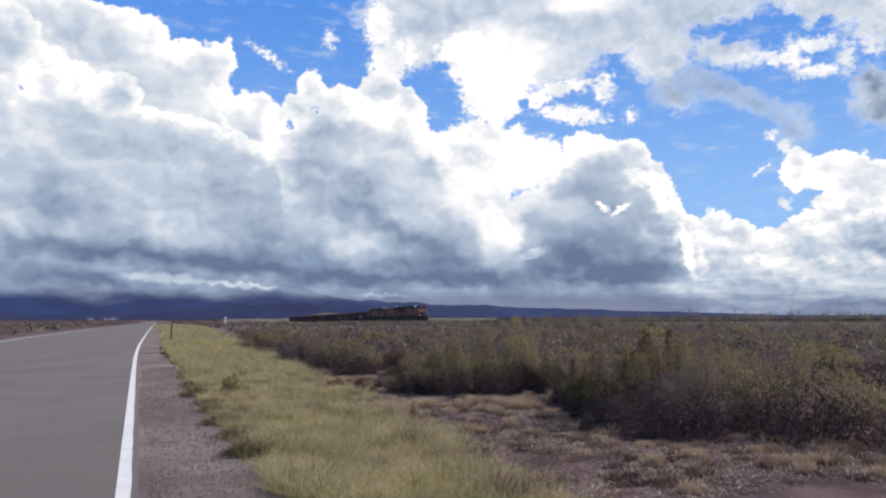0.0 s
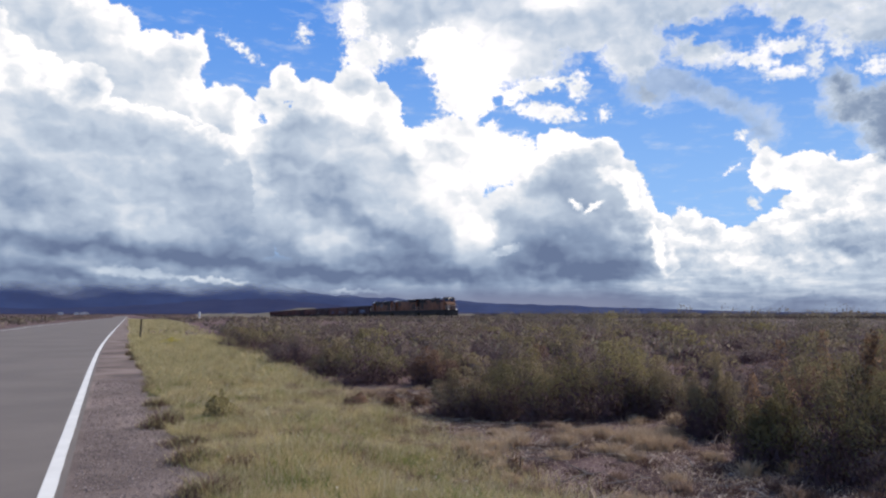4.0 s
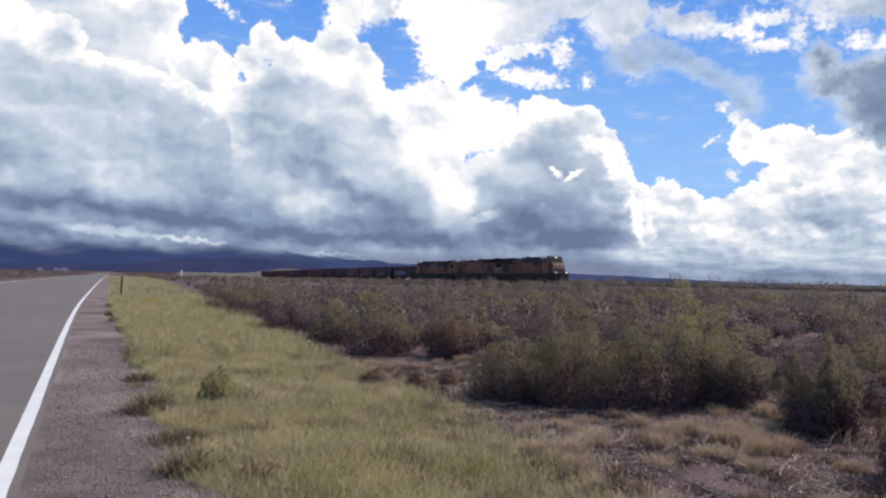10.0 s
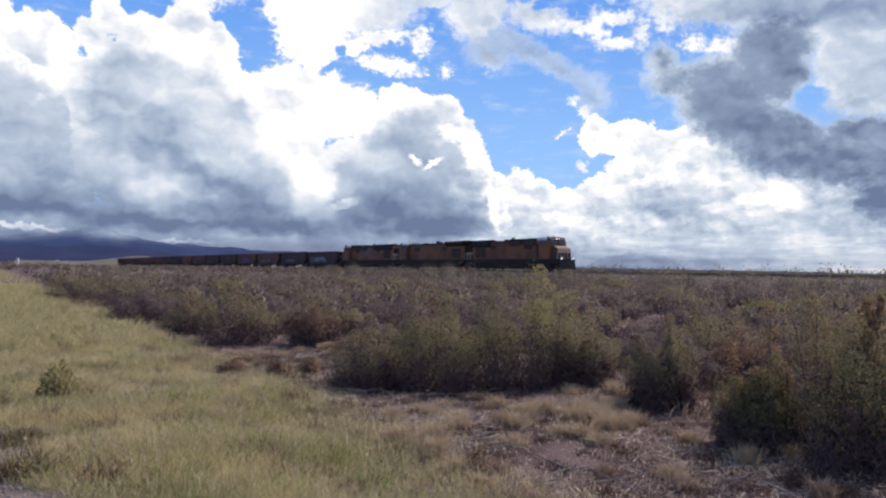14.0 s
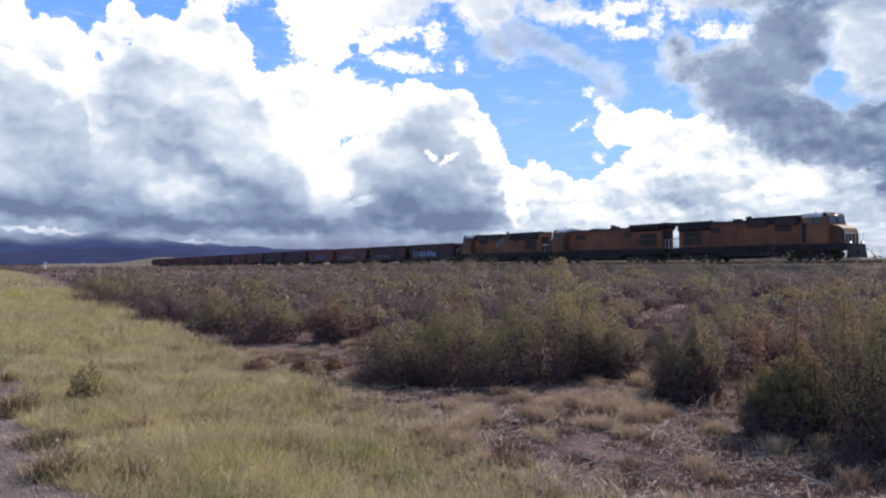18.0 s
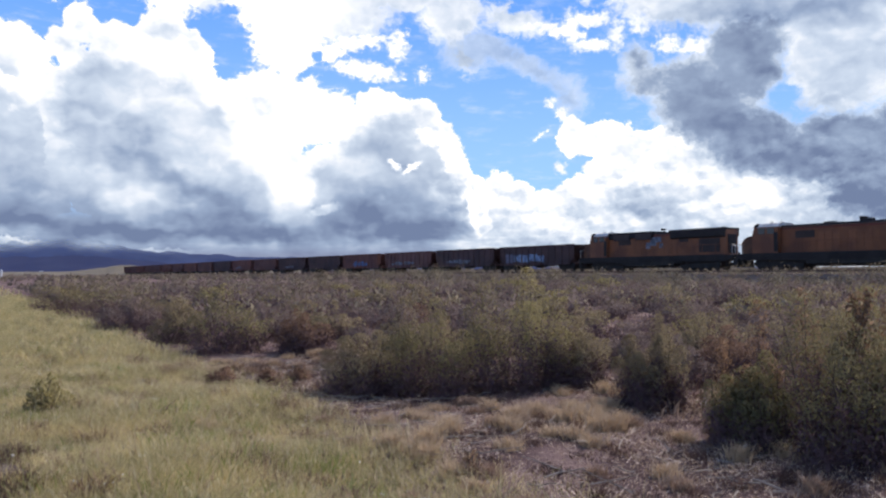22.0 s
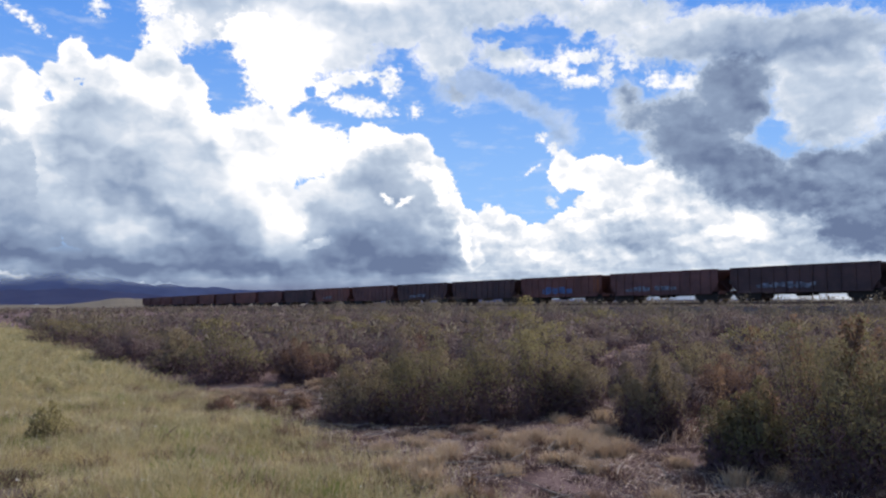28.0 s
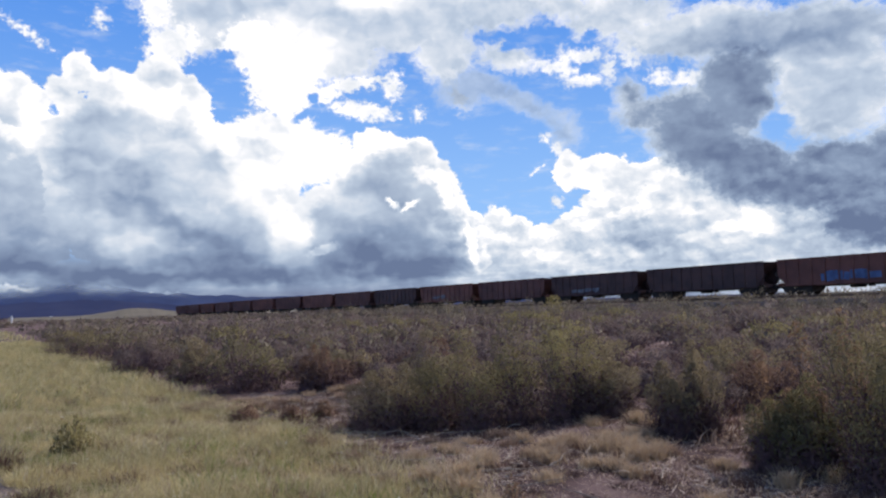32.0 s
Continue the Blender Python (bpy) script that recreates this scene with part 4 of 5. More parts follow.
# dead twigs, dark purple so that a shrub's self-shade is in their colour
dead = mat("dead_twigs", (0.17, 0.11, 0.128), (0.09, 0.058, 0.07), rough=0.9, scale=2.0, fine=9, bump=0, island=0.7, tint=(0.13, 0.085, 0.08), through=0.1, spec=0.05)
bark = mat("shrub_stems", (0.11, 0.08, 0.072), (0.06, 0.043, 0.04), rough=0.9, scale=4.0)
LEAF = {
    "deep": mat("leaf_deep", (0.235, 0.206, 0.108), (0.125, 0.108, 0.07), rough=0.8, scale=0.9, fine=9, bump=0, island=0.3, tint=(0.225, 0.195, 0.1), through=0.36, vary=0.2, spec=0.05),
    "olive": mat("leaf_olive", (0.25, 0.21, 0.132), (0.14, 0.112, 0.088), rough=0.8, scale=0.9, fine=9, bump=0, island=0.3, tint=(0.3, 0.24, 0.14), through=0.36, vary=0.22, spec=0.05),
    "green": mat("leaf_green", (0.285, 0.25, 0.115), (0.155, 0.133, 0.08), rough=0.8, scale=0.9, fine=9, bump=0, island=0.3, tint=(0.32, 0.275, 0.13), through=0.36, vary=0.2, spec=0.05),
    "grey": mat("leaf_grey", (0.195, 0.155, 0.148), (0.11, 0.083, 0.088), rough=0.8, scale=0.9, fine=9, bump=0, island=0.3, tint=(0.21, 0.165, 0.155), through=0.36, vary=0.22, spec=0.05),
    "yellow": mat("leaf_yellow", (0.62, 0.5, 0.05), (0.4, 0.34, 0.05), rough=0.8, scale=0.9, fine=9, bump=0, island=0.6, tint=(0.2, 0.211, 0.06), through=0.3, spec=0.05),
    "stalk": mat("stalk_tan", (0.22, 0.14, 0.095), (0.13, 0.085, 0.062), rough=0.8, scale=0.9, fine=9, bump=0, island=0.7, tint=(0.26, 0.17, 0.11), through=0.35, spec=0.05),
    "rusty": mat("leaf_rusty", (0.2, 0.128, 0.095), (0.12, 0.075, 0.07), rough=0.8, scale=0.9, fine=9, bump=0, island=0.3, tint=(0.26, 0.165, 0.11), through=0.36, vary=0.2, spec=0.05),
}


def shrub(seed, radius, height, tone, count, leaves, leaf, label, lean=1.0, bare=0.02, stalks=0, lobes=16, ragged=1.0, skirt=0.9):
    """Feathery plumes of fine leaves that crowd into a billowing mound round a few stems."""
    rng = np.random.default_rng(seed)
    top = tagged(new("shrub"), label, "shrub")
    dist = radius * np.sqrt((np.arange(lobes) + 0.3) / lobes) * 0.82
    ang = np.arange(lobes) * 2.39996 + rng.normal(0, 0.35, lobes)
    wide = radius * rng.uniform(0.7, 1.15, lobes) / lobes ** 0.42
    tall = height * (1 - 0.5 * (dist / radius) ** 2) * (1 - ragged * rng.uniform(0, 0.34, lobes))
    tall[rng.integers(0, 4)] = height
    ways = np.stack([np.cos(ang), np.sin(ang), 0 * ang], -1)
    foot, tip = ways * (dist * 0.85)[:, None], ways * (dist * 1.02)[:, None]
    tip[:, :2] += rng.normal(0, 0.07 * radius, (lobes, 2))
    foot[:, 2], tip[:, 2] = -0.03, tall
    who = rng.choice(lobes, leaves, p=wide * tall / (wide * tall).sum())
    u = rng.uniform(bare, 1, leaves) ** 1.15
    plan = np.sqrt(np.clip(1 - (np.maximum(u - 0.3, 0) / 0.72) ** 2, 0.02, 1))
    turn = rng.uniform(0, 6.283, leaves)
    reach = (rng.uniform(0, 1, leaves) ** 0.4 + 0.1 * rng.normal(size=leaves))
    bough = 1 + 0.28 * np.sin(turn * 3 + u * 14 + who * 1.7)
    r = wide[who] * plan * reach * bough
    side = np.stack([np.cos(turn), np.sin(turn), 0 * turn], -1)
    c = foot[who] + (tip - foot)[who] * u[:, None] + side * r[:, None]
    c[:, 2] += 0.12 * r * np.sin(turn * 5 + who)
    c[:, 2] = np.where(c[:, 2] < 0.015, rng.uniform(0.015, 0.14, leaves) * height, c[:, 2])
    out = side * np.clip(1.15 - u, 0.1, 1)[:, None] * 0.9
    out += c / np.array([radius, radius, height]) * np.array([0.6, 0.6, 0.55])
    out[:, 2] += 0.15 + 0.35 * u
    out += rng.normal(0, 0.12, (leaves, 3))
    out /= np.linalg.norm(out, axis=1, keepdims=True)
    # low leaves take the dark twig colour, painting shade under the crown
    dry = rng.uniform(0, 1, leaves) < skirt * np.clip((0.74 - u) / 0.5, 0, 1)
    live = ~dry
    tagged(leaf_object("foliage", leaves_mesh(c[live], leaf, rng, out=out[live]), LEAF[tone]), kind="stuff").parent = top
    if skirt:
        few = max(leaves // 9, 300)
        pick = rng.choice(lobes, few, p=wide * tall / (wide * tall).sum())
        v, turn = rng.uniform(0.0, 0.66, few) ** 1.4, rng.uniform(0, 6.283, few)
        side = np.stack([np.cos(turn), np.sin(turn), 0 * turn], -1)
        core = foot[pick] + (tip - foot)[pick] * v[:, None] + side * (wide[pick] * 0.6 * rng.uniform(0, 1, few) ** 0.5)[:, None]
        core[:, 2] = np.maximum(core[:, 2], 0.01)
        a = leaves_mesh(c[dry], leaf * 1.15, rng, upright=0.7, narrow=0.3, out=out[dry])
        b = leaves_mesh(core, min(leaf * 2.2, 0.06), rng, upright=0.8, narrow=0.4, out=side)
        both = np.concatenate([a[0], b[0]]), np.concatenate([a[1], b[1] + len(a[0])]), np.concatenate([a[2], b[2]])
        tagged(leaf_object("dry_growth", both, dead), kind="stuff").parent = top
    pick = np.arange(count) % lobes
    s = np.linspace(0, 1, 5)
    ends = tip[pick] + rng.normal(0, 0.1 * radius, (count, 3)) * np.array([1, 1, 0.6])
    ends[:, 2] = np.clip(ends[:, 2], 0.3 * height, height * 0.97)
    lines = foot[pick][:, None] * 0.7 * (1 - s)[None, :, None] + ends[:, None] * s[None, :, None] + rng.normal(0, 0.035 * radius, (count, 5, 3)) * s[None, :, None]
    lines[:, 0, 2] = -0.03
    co, f = tubes_mesh(lines, np.linspace(0.008, 0.002, 5) * (1 + radius * 0.25))
    new("twigwork", fast_mesh("twigwork", co, f, bark)).parent = top
    for k in range(stalks):
        a, d = rng.uniform(0, 6.28), radius * rng.uniform(0.1, 0.75)
        h = height * rng.uniform(0.97, 1.08)
        foot = np.array([d * math.cos(a), d * math.sin(a), height * 0.35])
        tip = foot + np.array([rng.normal(0, 0.2), rng.normal(0, 0.2), h - foot[2]])
        at = 0.4 + 0.6 * rng.uniform(0, 1, 260)[:, None]
        c = foot + (tip - foot) * at + rng.normal(0, 0.07, (260, 3)) * (1.35 - at)
        out = rng.normal(0, 0.6, (260, 3)) + np.array([0, 0, 0.6])
        out /= np.linalg.norm(out, axis=1, keepdims=True)
        o = tagged(leaf_object("seed_stalk", leaves_mesh(c, 0.026, rng, out=out), LEAF["stalk"]), kind="stuff")
        o.parent = top
        line = np.linspace(foot, tip, 5)[None]
        co, f = tubes_mesh(line, np.linspace(0.009, 0.004, 5))
        sub = new("stem", fast_mesh("stem", co, f, bark))
        sub.parent = o
    return top


def stand(x, y):
    """The pose of a thing that grows at x, y."""
    w, l = to_road(x, y)
    return float(ground_z(np.array(w), np.array(l)))


# the large shrubs beside the clearing: place, radius, height, tone, lean
NEAR = [
    (-0.7, 17.8, 0.72, 0.92, "olive"), (0.3, 17.5, 0.95, 1.34, "deep"), (1.4, 17.3, 0.92, 1.72, "green"), (2.25, 17.3, 0.6, 0.98, "olive"),
    (2.6, 15.6, 0.48, 1.15, "olive"), (2.42, 13.5, 0.5, 0.95, "deep"), (2.95, 13.0, 0.98, 1.46, "deep"), (3.75, 12.9, 1.05, 1.54, "deep"), (3.5, 11.4, 1.1, 1.15, "grey"),
    (-2.7, 24.0, 1.05, 1.3, "deep"), (-1.25, 23.2, 0.7, 0.9, "rusty"), (-7.4, 36.8, 2.0, 1.45, "deep"), (-3.9, 25.8, 0.8, 0.95, "olive"), (0.5, 19.6, 1.0, 1.25, "olive"),
    (4.8, 14.6, 1.15, 1.4, "olive"), (5.0, 11.2, 1.2, 1.35, "olive"), (6.3, 10.2, 1.3, 1.45, "green"), (4.5, 12.4, 1.0, 1.25, "olive"),
    (10.3, 20.9, 1.1, 1.25, "green"), (3.1, 19.6, 0.8, 0.85, "grey"),
]
NEAR_MORE = [
    (3.75, 17.3, 0.75, 0.75, "grey"), (4.9, 17.4, 0.85, 0.8, "rusty"), (5.9, 15.8, 0.9, 1.0, "olive"), (4.3, 20.0, 0.9, 0.8, "grey"), (0.6, 22.2, 1.0, 1.1, "grey"),
    (-0.4, 25.6, 0.9, 1.0, "olive"), (-1.9, 26.4, 0.9, 0.9, "grey"), (-5.6, 30.2, 1.1, 1.05, "grey"), (-5.2, 33.4, 1.2, 1.1, "olive"), (-9.6, 40.6, 1.4, 1.2, "olive"),
    (2.0, 21.6, 0.95, 1.0, "grey"), (1.4, 24.0, 1.0, 1.0, "rusty"), (5.8, 19.6, 0.9, 0.85, "olive"), (7.4, 17.6, 1.0, 1.0, "grey"),
]
FINE = 9
for n, (x, y, r, h, tone) in enumerate(NEAR + NEAR_MORE):
    s = shrub(100 + n, r, h, tone, 13, 24000 if n < FINE else 8000, 0.0125 if n < FINE else 0.021,
              {"olive": "dense olive-green desert shrub with feathery tips", "green": "tall yellow-green desert shrub with fine leaves",
               "grey": "grey-green low desert shrub with fine leaves", "rusty": "russet-brown desert shrub going dry", "deep": "dark green bushy desert shrub with feathery tips"}[tone],
              stalks={6: 2, 7: 1}.get(n, 0), lobes=15, ragged=1.5)
    s.matrix_basis = pose(x, y, stand(x, y))

# rust-brown plumes among the shrubs
for n, (x, y, r, h) in enumerate(((2.72, 13.5, 0.3, 1.42), (3.2, 13.55, 0.22, 1.56), (2.36, 13.75, 0.26, 1.02), (3.55, 12.8, 0.25, 1.4))):
    s = shrub(180 + n, r, h, "stalk", 8, 2600, 0.016, "rust-brown seed plumes standing in a shrub", lobes=4, ragged=1.6, skirt=0.0)
    s.matrix_basis = pose(x, y, stand(x, y))

# the scrub behind, shared shapes
rng = np.random.default_rng(11)
MID, OFF = [], []
for shapes, seed, leaves, leaf, lobes in ((MID, 300, 1500, 0.034, 14), (OFF, 340, 800, 0.047, 10)):
    for k, (tone, r, h) in enumerate((("olive", 1.1, 0.85), ("grey", 1.0, 0.7), ("green", 1.15, 0.95), ("grey", 0.9, 0.62), ("grey", 1.3, 0.85), ("grey", 1.2, 0.75))):
        s = shrub(seed + k, r, h, tone, 6, leaves, leaf, {"olive": "olive desert shrub in open scrubland", "green": "yellow-green desert shrub in open scrubland",
                  "grey": "grey-brown desert shrub in open scrubland", "rusty": "dry russet shrub in open scrubland"}[tone], lobes=lobes)
        tagged(s, group="scrub")
        shapes.append(s)


def scrub_edge(l):
    return np.interp(l, [-5, 6, 12, 16, 24, 30, 45, 80, 160], [9.0, 8.6, 8.4, 9.4, 8.2, 6.9, 7.2, 9.0, 13.0])


placed = [(x, y, r) for x, y, r, *_ in NEAR + NEAR_MORE]
used, tries = 0, 0
while used < 232 and tries < 20000:
    tries += 1
    az, d = radians(rng.uniform(-24, 52)), 9 + 50 * rng.uniform(0, 1) ** 0.75
    x, y = -2 + d * math.sin(az), 5 + d * math.cos(az)
    w, l = to_road(x, y)
    if w < scrub_edge(l) or any((x - a) ** 2 + (y - b) ** 2 < (0.8 * (r + 0.9)) ** 2 for a, b, r in placed):
        continue
    k = int(rng.integers(0, len(MID)))
    sc = rng.uniform(0.55, 1.0) if rng.uniform() < 0.65 else rng.uniform(1.05, 1.4)
    m = pose(x, y, stand(x, y), 0, 0, rng.uniform(0, 360))
    s = copy_thing(MID[k] if math.hypot(x + 2, y - 6) < 27 else OFF[k], m)
    s.scale = (sc, sc, sc * rng.uniform(0.85, 1.1))
    placed.append((x, y, 1.1 * sc - 0.2))
    used += 1
for n, (x, y, sc) in enumerate(((7.0, 19.2, 0.75), (8.2, 21.2, 0.8), (10.0, 23.4, 0.85), (9.2, 19.6, 0.7), (11.6, 25.2, 0.9), (12.8, 27.2, 0.85), (6.6, 21.6, 0.6), (11.2, 21.8, 0.8), (13.4, 24.4, 0.8))):
    s = copy_thing(MID[(n * 5 + 1) % 6], pose(x, y, stand(x, y), 0, 0, 70 * n))
    s.scale = (sc, sc, sc)
for k, s in enumerate(MID + OFF):
    s.matrix_basis = pose(12 + 2.2 * k, 6.5 + 0.7 * k, stand(12 + 2.2 * k, 6.5 + 0.7 * k))


def clumps(name, xy, size, height, per, leaf, material, label, seed, category="scrub"):
    """Far scrub: many ragged tufts in one sheet of growth."""
    rng = np.random.default_rng(seed)
    n = len(xy)
    w, l = to_road(xy[:, 0], xy[:, 1])
    z = ground_z(w, l)
    s = size * rng.uniform(0.5, 1.3, n)
    h = height * rng.uniform(0.5, 1.25, n) * (s / size) ** 0.5
    d = rng.normal(size=(n, per, 3))
    d /= np.linalg.norm(d, axis=2, keepdims=True)
    d[..., 2] = np.abs(d[..., 2])
    d *= (0.65 + 0.35 * rng.uniform(0, 1, (n, per, 1))) * (1 + 0.14 * rng.normal(size=(n, per, 1)))
    c = np.empty((n, per, 3))
    c[..., 0] = xy[:, None, 0] + d[..., 0] * s[:, None]
    c[..., 1] = xy[:, None, 1] + d[..., 1] * s[:, None]
    c[..., 2] = z[:, None] + d[..., 2] * h[:, None]
    out = (d + np.array([0, 0, 0.25])).reshape(-1, 3)
    out /= np.linalg.norm(out, axis=1, keepdims=True)
    return tagged(leaf_object(name, leaves_mesh(c.reshape(-1, 3), leaf, rng, upright=0.6, narrow=0.6, out=out), material), label, category, kind="stuff")


def scatter(n, a0, a1, d0, d1, seed, power=0.6):
    rng = np.random.default_rng(seed)
    az, d = np.radians(rng.uniform(a0, a1, n)), d0 + (d1 - d0) * rng.uniform(0, 1, n) ** power
    xy = np.stack([-2 + d * np.sin(az), 6 + d * np.cos(az)], -1)
    w, l = to_road(xy[:, 0], xy[:, 1])
    ok = (w > scrub_edge(l)) | (w < -14)
    t = np.abs(xy @ np.array(SIDE) - 71.04 - 0.069 * soft(-250 - xy @ np.array(ALONG), 40))
    return xy[ok & (t > 5.0)]


far_olive = mat("far_olive", (0.21, 0.187, 0.14), (0.122, 0.104, 0.09), rough=0.8, scale=0.3, fine=3, bump=0, island=0.3, tint=(0.235, 0.205, 0.145), through=0.3, spec=0.05)
clumps("scrubland", scatter(1350, -40, 55, 24, 100, 1, 0.7), 0.85, 0.7, 44, 0.085, LEAF["grey"], "grey-brown low desert scrub", 21)
clumps("scrubland", scatter(1150, -40, 55, 24, 100, 2, 0.7), 0.95, 0.8, 44, 0.085, far_olive, "olive low desert scrub", 22)
clumps("scrubland", scatter(2700, -62, 55, 85, 420, 3, 0.6), 1.4, 1.05, 25, 0.18, far_olive, "olive desert scrub far off", 23)
clumps("scrubland", scatter(2700, -62, 55, 85, 420, 4, 0.6), 1.4, 0.95, 25, 0.18, LEAF["grey"], "grey-brown desert scrub far off", 24)
clumps("scrubland", scatter(4200, -62, 60, 380, 1500, 5, 0.6), 6.0, 1.5, 14, 0.6, LEAF["grey"], "grey-brown scrub towards the horizon", 25)


rng = np.random.default_rng(29)
run, off = rng.uniform(-300, 20, 900), 5.6 + 9.0 * rng.uniform(0, 1, 900) ** 1.3
lane = 71.04 + 0.069 * soft(-250.0 - run, 40.0) - off
trackside = run[:, None] * np.array(ALONG)[None] + lane[:, None] * np.array(SIDE)[None]
clumps("trackside_scrub", trackside[:520], 1.2, 1.35, 60, 0.085, LEAF["grey"], "grey-brown scrub along the embankment", 26)
clumps("trackside_scrub", trackside[520:], 1.25, 1.5, 60, 0.085, far_olive, "olive scrub along the embankment", 27)


run, off = rng.uniform(-135, 15, 200), 5.8 + 7.0 * rng.uniform(0, 1, 200)
trackside = run[:, None] * np.array(ALONG)[None] + (71.04 - off)[:, None] * np.array(SIDE)[None]
clumps("trackside_scrub", trackside[:130], 1.5, 1.75, 330, 0.07, far_olive, "taller olive scrub at the foot of the embankment", 28)


beyond = scatter(420, 6, 48, 130, 520, 30, 0.8)
beyond = beyond[beyond @ np.array(SIDE) > 84]
clumps("far_bushes", beyond, 2.8, 3.3, 70, 0.2, far_olive, "tall dark bushes along the horizon beyond the railway", 31, "bushes")


def blades(name, xy, height, width, material, label, seed, category="grass", lean=0.85, z_up=0.0):
    """Grass blades, each a bent tapering strip of its own."""
    rng = np.random.default_rng(seed)
    n = len(xy)
    w, l = to_road(xy[:, 0], xy[:, 1])
    z = ground_z(w, l) + z_up
    ang, th = rng.uniform(0, 2 * np.pi, n), rng.uniform(0, 2 * np.pi, n)
    patch = 1 + 0.42 * np.sin(xy[:, 0] * 1.9 + 1.3 * np.sin(xy[:, 1] * 1.1)) * np.sin(xy[:, 1] * 1.7 + xy[:, 0])
    h = np.broadcast_to(height, (n,)) * rng.uniform(0.45, 1.2, n) * patch
    b = lean * h * rng.uniform(0.2, 1.6, n)
    p = np.stack([xy[:, 0], xy[:, 1], z - 0.02], -1)
    d = np.stack([np.cos(ang) * b, np.sin(ang) * b, 0 * b], -1)
    e = np.stack([np.cos(th), np.sin(th), 0 * th], -1) * np.broadcast_to(width, (n,))[:, None] / 2
    up = np.stack([0 * h, 0 * h, h], -1)
    co = np.stack([p - e, p + e, p + 0.3 * d + 0.6 * up + 0.7 * e, p + 0.3 * d + 0.6 * up - 0.7 * e, p + d + up], 1).reshape(-1, 3)
    k = np.arange(n)[:, None] * 5
    f = np.concatenate([k + np.array([[0, 1, 2]]), k + np.array([[0, 2, 3]]), k + np.array([[3, 2, 4]])])
    return tagged(new(name, fast_mesh(name, co, f, material)), label, category, kind="stuff")


grass_mat = mat("verge_grass", (0.57, 0.455, 0.208), (0.185, 0.185, 0.067), rough=0.7, scale=1.1, fine=6, bump=0, island=0.9, tint=(0.6, 0.5, 0.29), through=0.4, amount=0.8)
straw_mat = mat("straw", (0.52, 0.4, 0.3), (0.3, 0.205, 0.16), rough=0.8, scale=0.6, fine=5, bump=0, island=0.9, tint=(0.2, 0.125, 0.09), through=0.25)


def verge_right(l):
    return np.interp(l, [-5, 5, 9.7, 13.2, 15.3, 19, 25, 31, 42, 160, 400], [3.3, 3.5, 3.8, 4.1, 4.4, 4.7, 5.0, 5.5, 6.0, 10.5, 15])


def verge(n, l0, l1, seed, power, clump=0.0):
    rng = np.random.default_rng(seed)
    l = l0 + (l1 - l0) * rng.uniform(0, 1, n) ** power
    k = rng.uniform(0, 1, n) ** 1.2
    wl = 1.38 + 0.13 * np.sin(l * 2.3) * np.sin(l * 0.9 + 1) + 0.08 * np.sin(l * 5.1)
    w = wl + (verge_right(l) + 0.4 * rng.normal(size=n) - wl) * k
    x, y = road_xy(w, l)
    return np.stack([x, y], -1)


blades("verge_grass", verge(230000, 2, 24, 31, 0.9), 0.15, 0.0058, grass_mat, "tall yellow-green roadside grass", 41, lean=1.35)
blades("verge_grass", verge(60000, 22, 62, 32, 0.8), 0.27, 0.018, grass_mat, "tall yellow-green roadside grass", 42)
blades("verge_grass", verge(19000, 60, 300, 33, 0.7), 0.4, 0.07, grass_mat, "yellow-green roadside grass further on", 43)


def tufts(count, per, seed, place, size=0.1):
    rng = np.random.default_rng(seed)
    c = place(rng, count)
    return (c[:, None] + rng.normal(0, size, size=(count, per, 2))).reshape(-1, 2)


def clearing(rng, n):
    l = np.where(rng.uniform(0, 1, n) < 0.82, rng.uniform(6, 22, n), rng.uniform(-4, 34, n))
    w = verge_right(l) - 0.5 + rng.uniform(0, 1, n) * (scrub_edge(l) + 1.0 - verge_right(l))
    x, y = road_xy(w, l)
    return np.stack([x, y], -1)


def bleached(rng, n):
    return np.stack([0.8 + rng.normal(0, 1.25, n), 14.9 + rng.normal(0, 0.8, n)], -1)


def edge_clumps(rng, n):
    l = 5 + 40 * (np.arange(n) + rng.uniform(-0.4, 0.4, n)) / n
    x, y = road_xy(1.28 + rng.normal(0, 0.07, n), l)
    return np.stack([x, y], -1)


brown_weed = mat("brown_weed", (0.155, 0.09, 0.083), (0.088, 0.052, 0.05), rough=0.9, scale=0.6, fine=5, bump=0, island=0.9, tint=(0.24, 0.15, 0.105), through=0.2)
pale_straw = mat("pale_straw", (0.58, 0.45, 0.3), (0.38, 0.28, 0.19), rough=0.8, scale=0.6, fine=5, bump=0, island=0.7, tint=(0.36, 0.26, 0.19), through=0.3)
dark_weed = mat("dark_weed", (0.1, 0.06, 0.056), (0.06, 0.036, 0.036), rough=0.9, scale=0.6, fine=5, bump=0, island=0.8, tint=(0.16, 0.1, 0.08), through=0.2)
blades("dry_grass", tufts(100, 220, 51, clearing, 0.055), 0.13, 0.01, straw_mat, "tan dry grass tussocks on bare soil", 44, lean=0.75)
blades("dry_grass", tufts(36, 260, 53, bleached, 0.065), 0.16, 0.011, pale_straw, "bleached dry grass clumps beside the shrubs", 46, lean=0.75)
blades("dry_grass", tufts(60, 220, 71, clearing, 0.055), 0.13, 0.011, pale_straw, "bleached dry grass tussocks on bare soil", 72, lean=0.75)
blades("brown_weeds", tufts(210, 90, 54, clearing, 0.07), 0.085, 0.012, brown_weed, "low brown weeds on bare soil", 47, lean=0.9)
blades("dark_weeds", tufts(230, 110, 73, clearing, 0.07), 0.08, 0.012, dark_weed, "dark dead weeds on bare soil", 74, lean=0.9)
